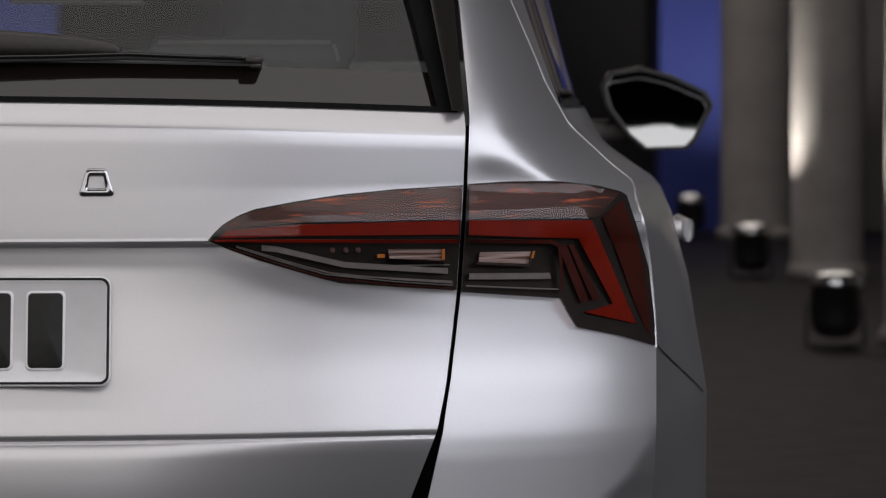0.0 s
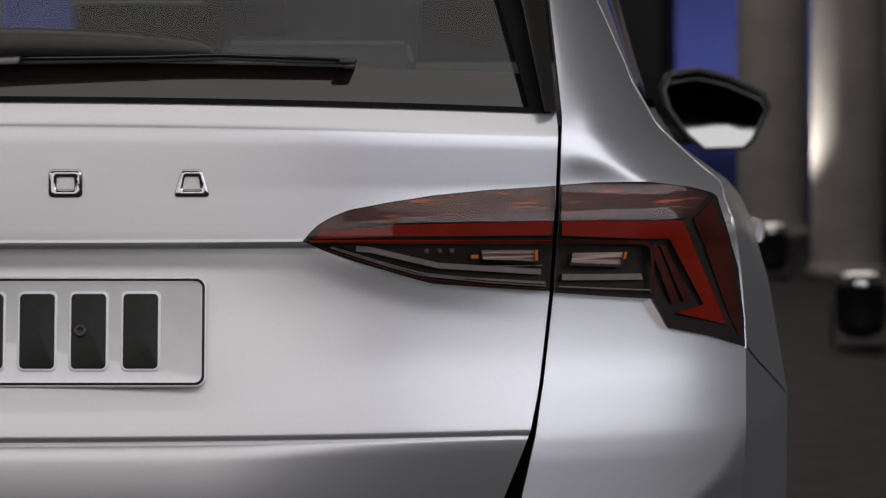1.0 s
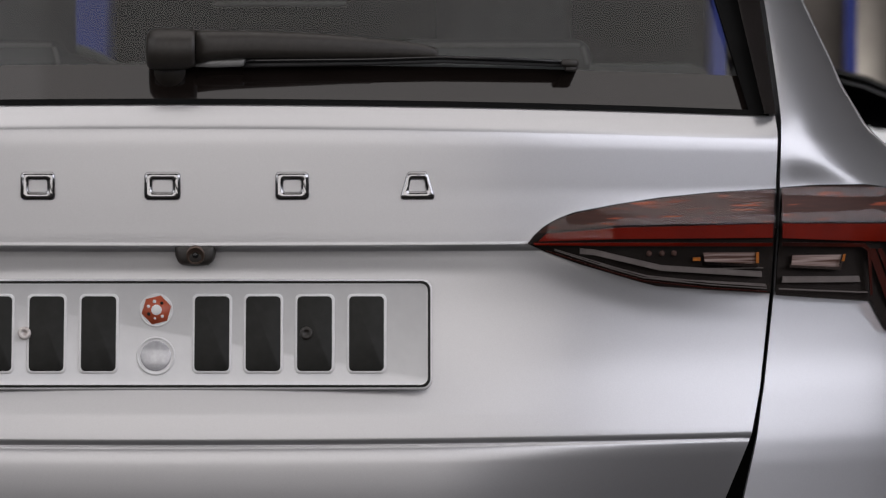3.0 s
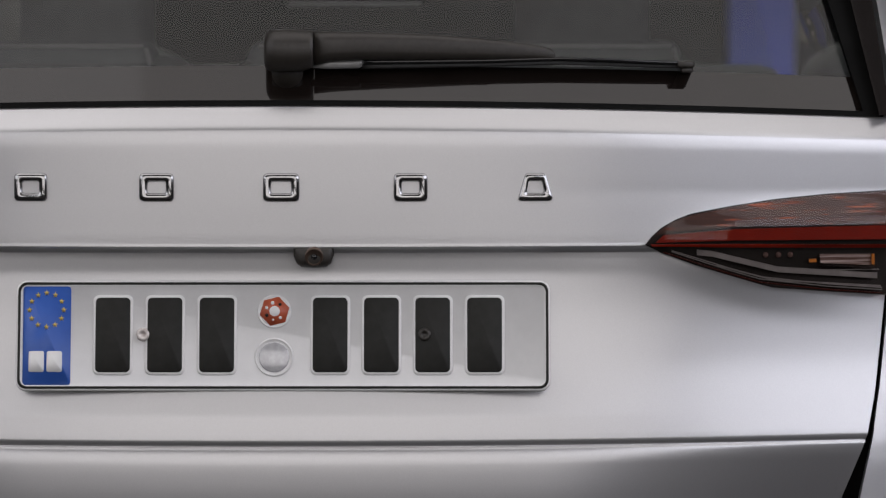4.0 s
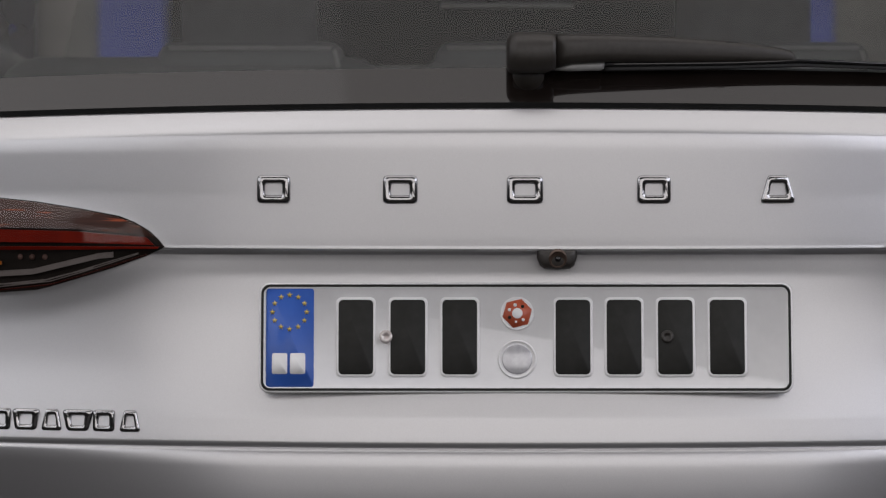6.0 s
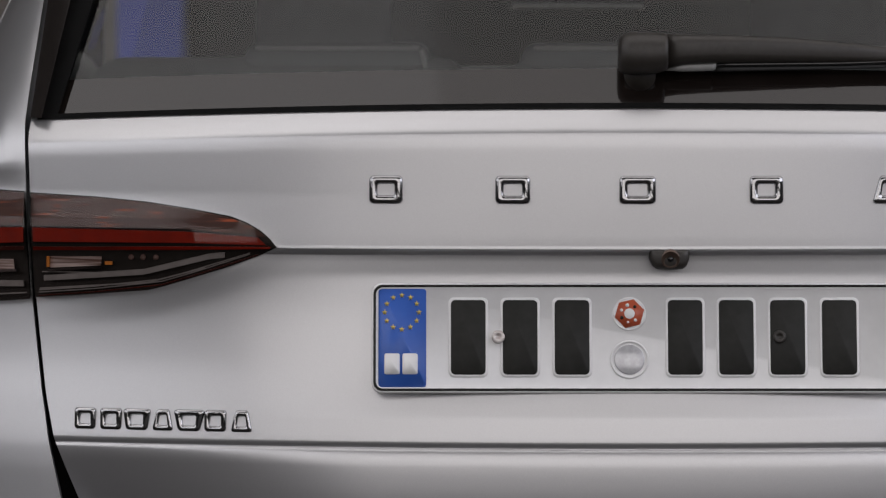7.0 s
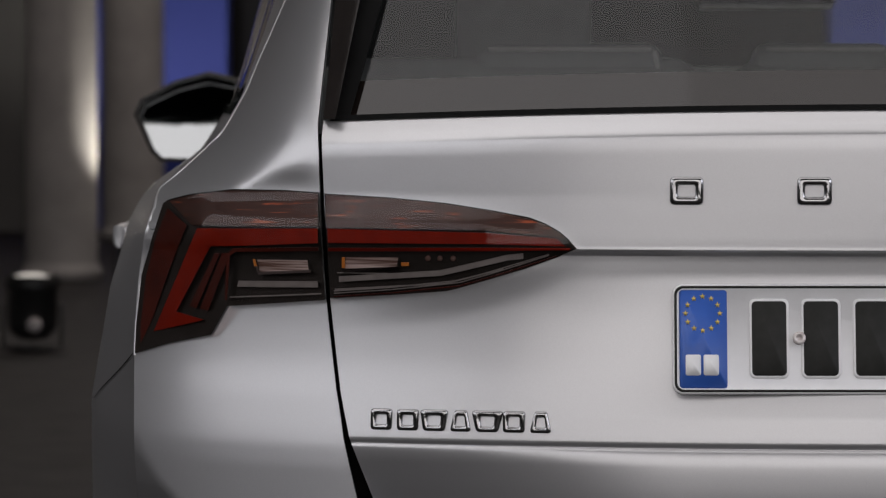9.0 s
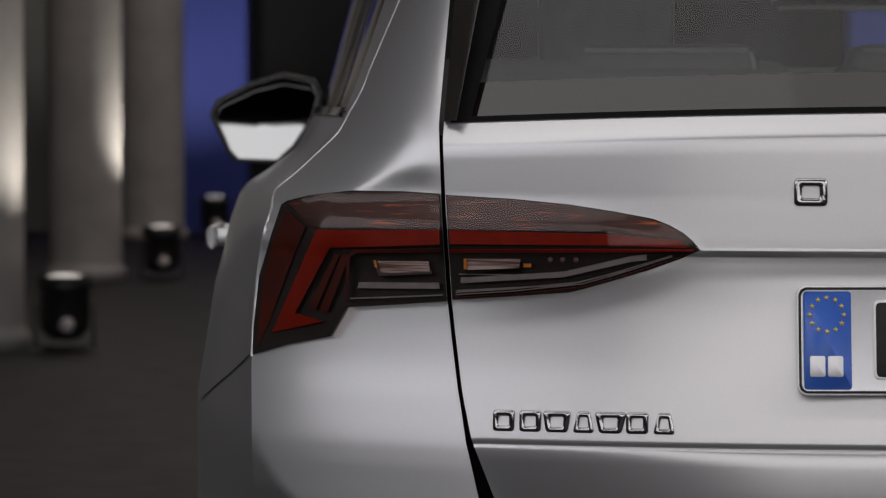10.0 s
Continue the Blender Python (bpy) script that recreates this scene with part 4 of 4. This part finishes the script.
part("rim", bm, HEADLINER, inside, "mirror rim made pale for reflected light")
bm = bmesh.new()
m = Matrix.Translation((-0.37, 2.62, 0.98)) @ Matrix.Rotation(radians(68), 4, "X")
lathe(bm, [(0.18 + 0.013 * math.cos(radians(a)), 0.013 * math.sin(radians(a))) for a in range(0, 361, 45)], 36, m)
part("steering_wheel", bm, DARKTRIM, car)


# ---- the hall ----
def slab(name, x0, x1, y0, y1, z0, z1, mat, label=""):
    bm = bmesh.new()
    box(bm, x0, x1, y0, y1, z0, z1)
    return tagged(part(name, bm, mat, None, label, False), kind="structure")


slab("floor", -9, 9, -12, 36, -0.2, 0, FLOORMAT, "dark brown hall floor")
slab("ceiling", -9, 9, -12, 36, 6.5, 6.7, DARKWALL, "dark hall ceiling")
slab("wall_north", -9, 9, 30.2, 30.5, 0, 6.5, DARKWALL, "near black end wall")
# South, east and west walls are unseen, added grey for the car to reflect.
slab("wall_south", -9, 9, -12.3, -12, 0, 6.5, GREYWALL, "unseen dim grey wall")
slab("wall_east", 8.7, 9, -12, 30.2, 0, 6.5, SIDEWALL, "unseen dim grey wall")
slab("wall_west", -9, -8.7, -12, 30.2, 0, 6.5, SIDEWALL, "unseen dim grey wall")
for x0, x1 in ((-3.9, -2.34), (2.60, 4.2)):
    slab("wall_panel", x0, x1, 29.4, 30.0, 0, 6.2, BLUEWASH, "tall wall panel, its blue light put into the colour")

for x0, x1 in ((-7.5, -3.9), (4.2, 7.5)):
    slab("wall_panel", x0, x1, 29.5, 30.0, 0, 6.2, GREYWALL, "unseen dim grey wall panel")


def column(x, y, r):
    c = thing("column", "round grey concrete column lit from below", "column", "columns along the hall", (x, y, 0))
    bm = bmesh.new()
    lathe(bm, [(0.0, 0.0), (r * 1.12, 0.0), (r * 1.12, 0.06), (r * 1.05, 0.08), (r * 1.02, 0.10)], 48)
    part("base", bm, CONCRETE, c)
    bm = bmesh.new()
    lathe(bm, [(r, 0.08)] + [(r, z) for z in np.linspace(0.5, 6.5, 13)], 48)
    part("shaft", bm, CONCRETE, c)
    return c


def uplight(x, y, tx, ty, tz, watts, colour=(1.0, 0.94, 0.86), dot=False, cone=62):
    u = thing("floor_uplight", "black cylindrical floor spotlight pointing up, on a low yoke", "spotlight", "uplights on the floor", (x, y, 0))
    bm = bmesh.new()
    lathe(bm, [(0.0, 0.0), (0.10, 0.0), (0.10, 0.012), (0.02, 0.018), (0.0, 0.018)], 32)
    part("foot", bm, CANBLACK, u)
    bm = bmesh.new()
    for q in (-1, 1):
        box(bm, q * 0.125 - 0.006, q * 0.125 + 0.006, -0.02, 0.02, 0.015, 0.20, 0.003)
    box(bm, -0.131, 0.131, -0.02, 0.02, 0.012, 0.022, 0.003)
    part("yoke", bm, CANBLACK, u)
    bm = bmesh.new()
    lathe(bm, [(0.0, 0.045), (0.06, 0.05), (0.098, 0.085), (0.108, 0.12), (0.108, 0.275), (0.117, 0.28), (0.117, 0.315), (0.104, 0.315), (0.100, 0.295)], 36)
    can = part("can", bm, CANBLACK, u)
    bm = bmesh.new()
    lathe(bm, [(0.101, 0.298), (0.08, 0.318), (0.04, 0.328), (0.0, 0.330)], 32)
    part("lens", bm, CANLENS, can, "glowing lens")
    # Lit or unlit look put into the rim's material: chrome right, black left.
    bm = bmesh.new()
    lathe(bm, [(0.1185, 0.268), (0.1195, 0.272), (0.1195, 0.320), (0.1150, 0.322)], 36)
    part("rim", bm, CANBLACK if dot else CHROME, can, "rim blackened to look unlit" if dot else "bright rim made to look lit")
    if dot:
        bm = bmesh.new()
        tube(bm, (0.02, -0.125, 0.115), (0.02, -0.10, 0.115), 0.032, 0.032, 24)
        part("pale_disc", bm, REFLECTOR, can, "pale round disc")
    spot("uplight_beam", (x, y, 0.40), (tx, ty, tz), watts, cone, colour, 1.0)


for xs in ((-2.69, -2.83, -2.97), (2.82, 3.05, 3.235)):
    for x, y, r in zip(xs, (13.6, 20.4, 27.6), (0.215, 0.215, 0.27 if xs[0] > 0 else 0.24)):
        column(x, y, r)
for s, lx, cx in ((-1, (-2.28, -2.37, -2.51), (-2.69, -2.83, -3.05)), (1, (2.37, 2.59, 2.75), (2.82, 3.05, 3.30))):
    for k, (x, y) in enumerate(zip(lx, (13.4, 20.3, 27.9))):
        uplight(x, y, cx[k], (13.6, 20.4, 29.4)[k], (3.6, 3.6, 2.6)[k], ((42, 66, 110) if s < 0 else (60, 95, 120))[k], dot=s < 0, cone=(84, 84, 100)[k])
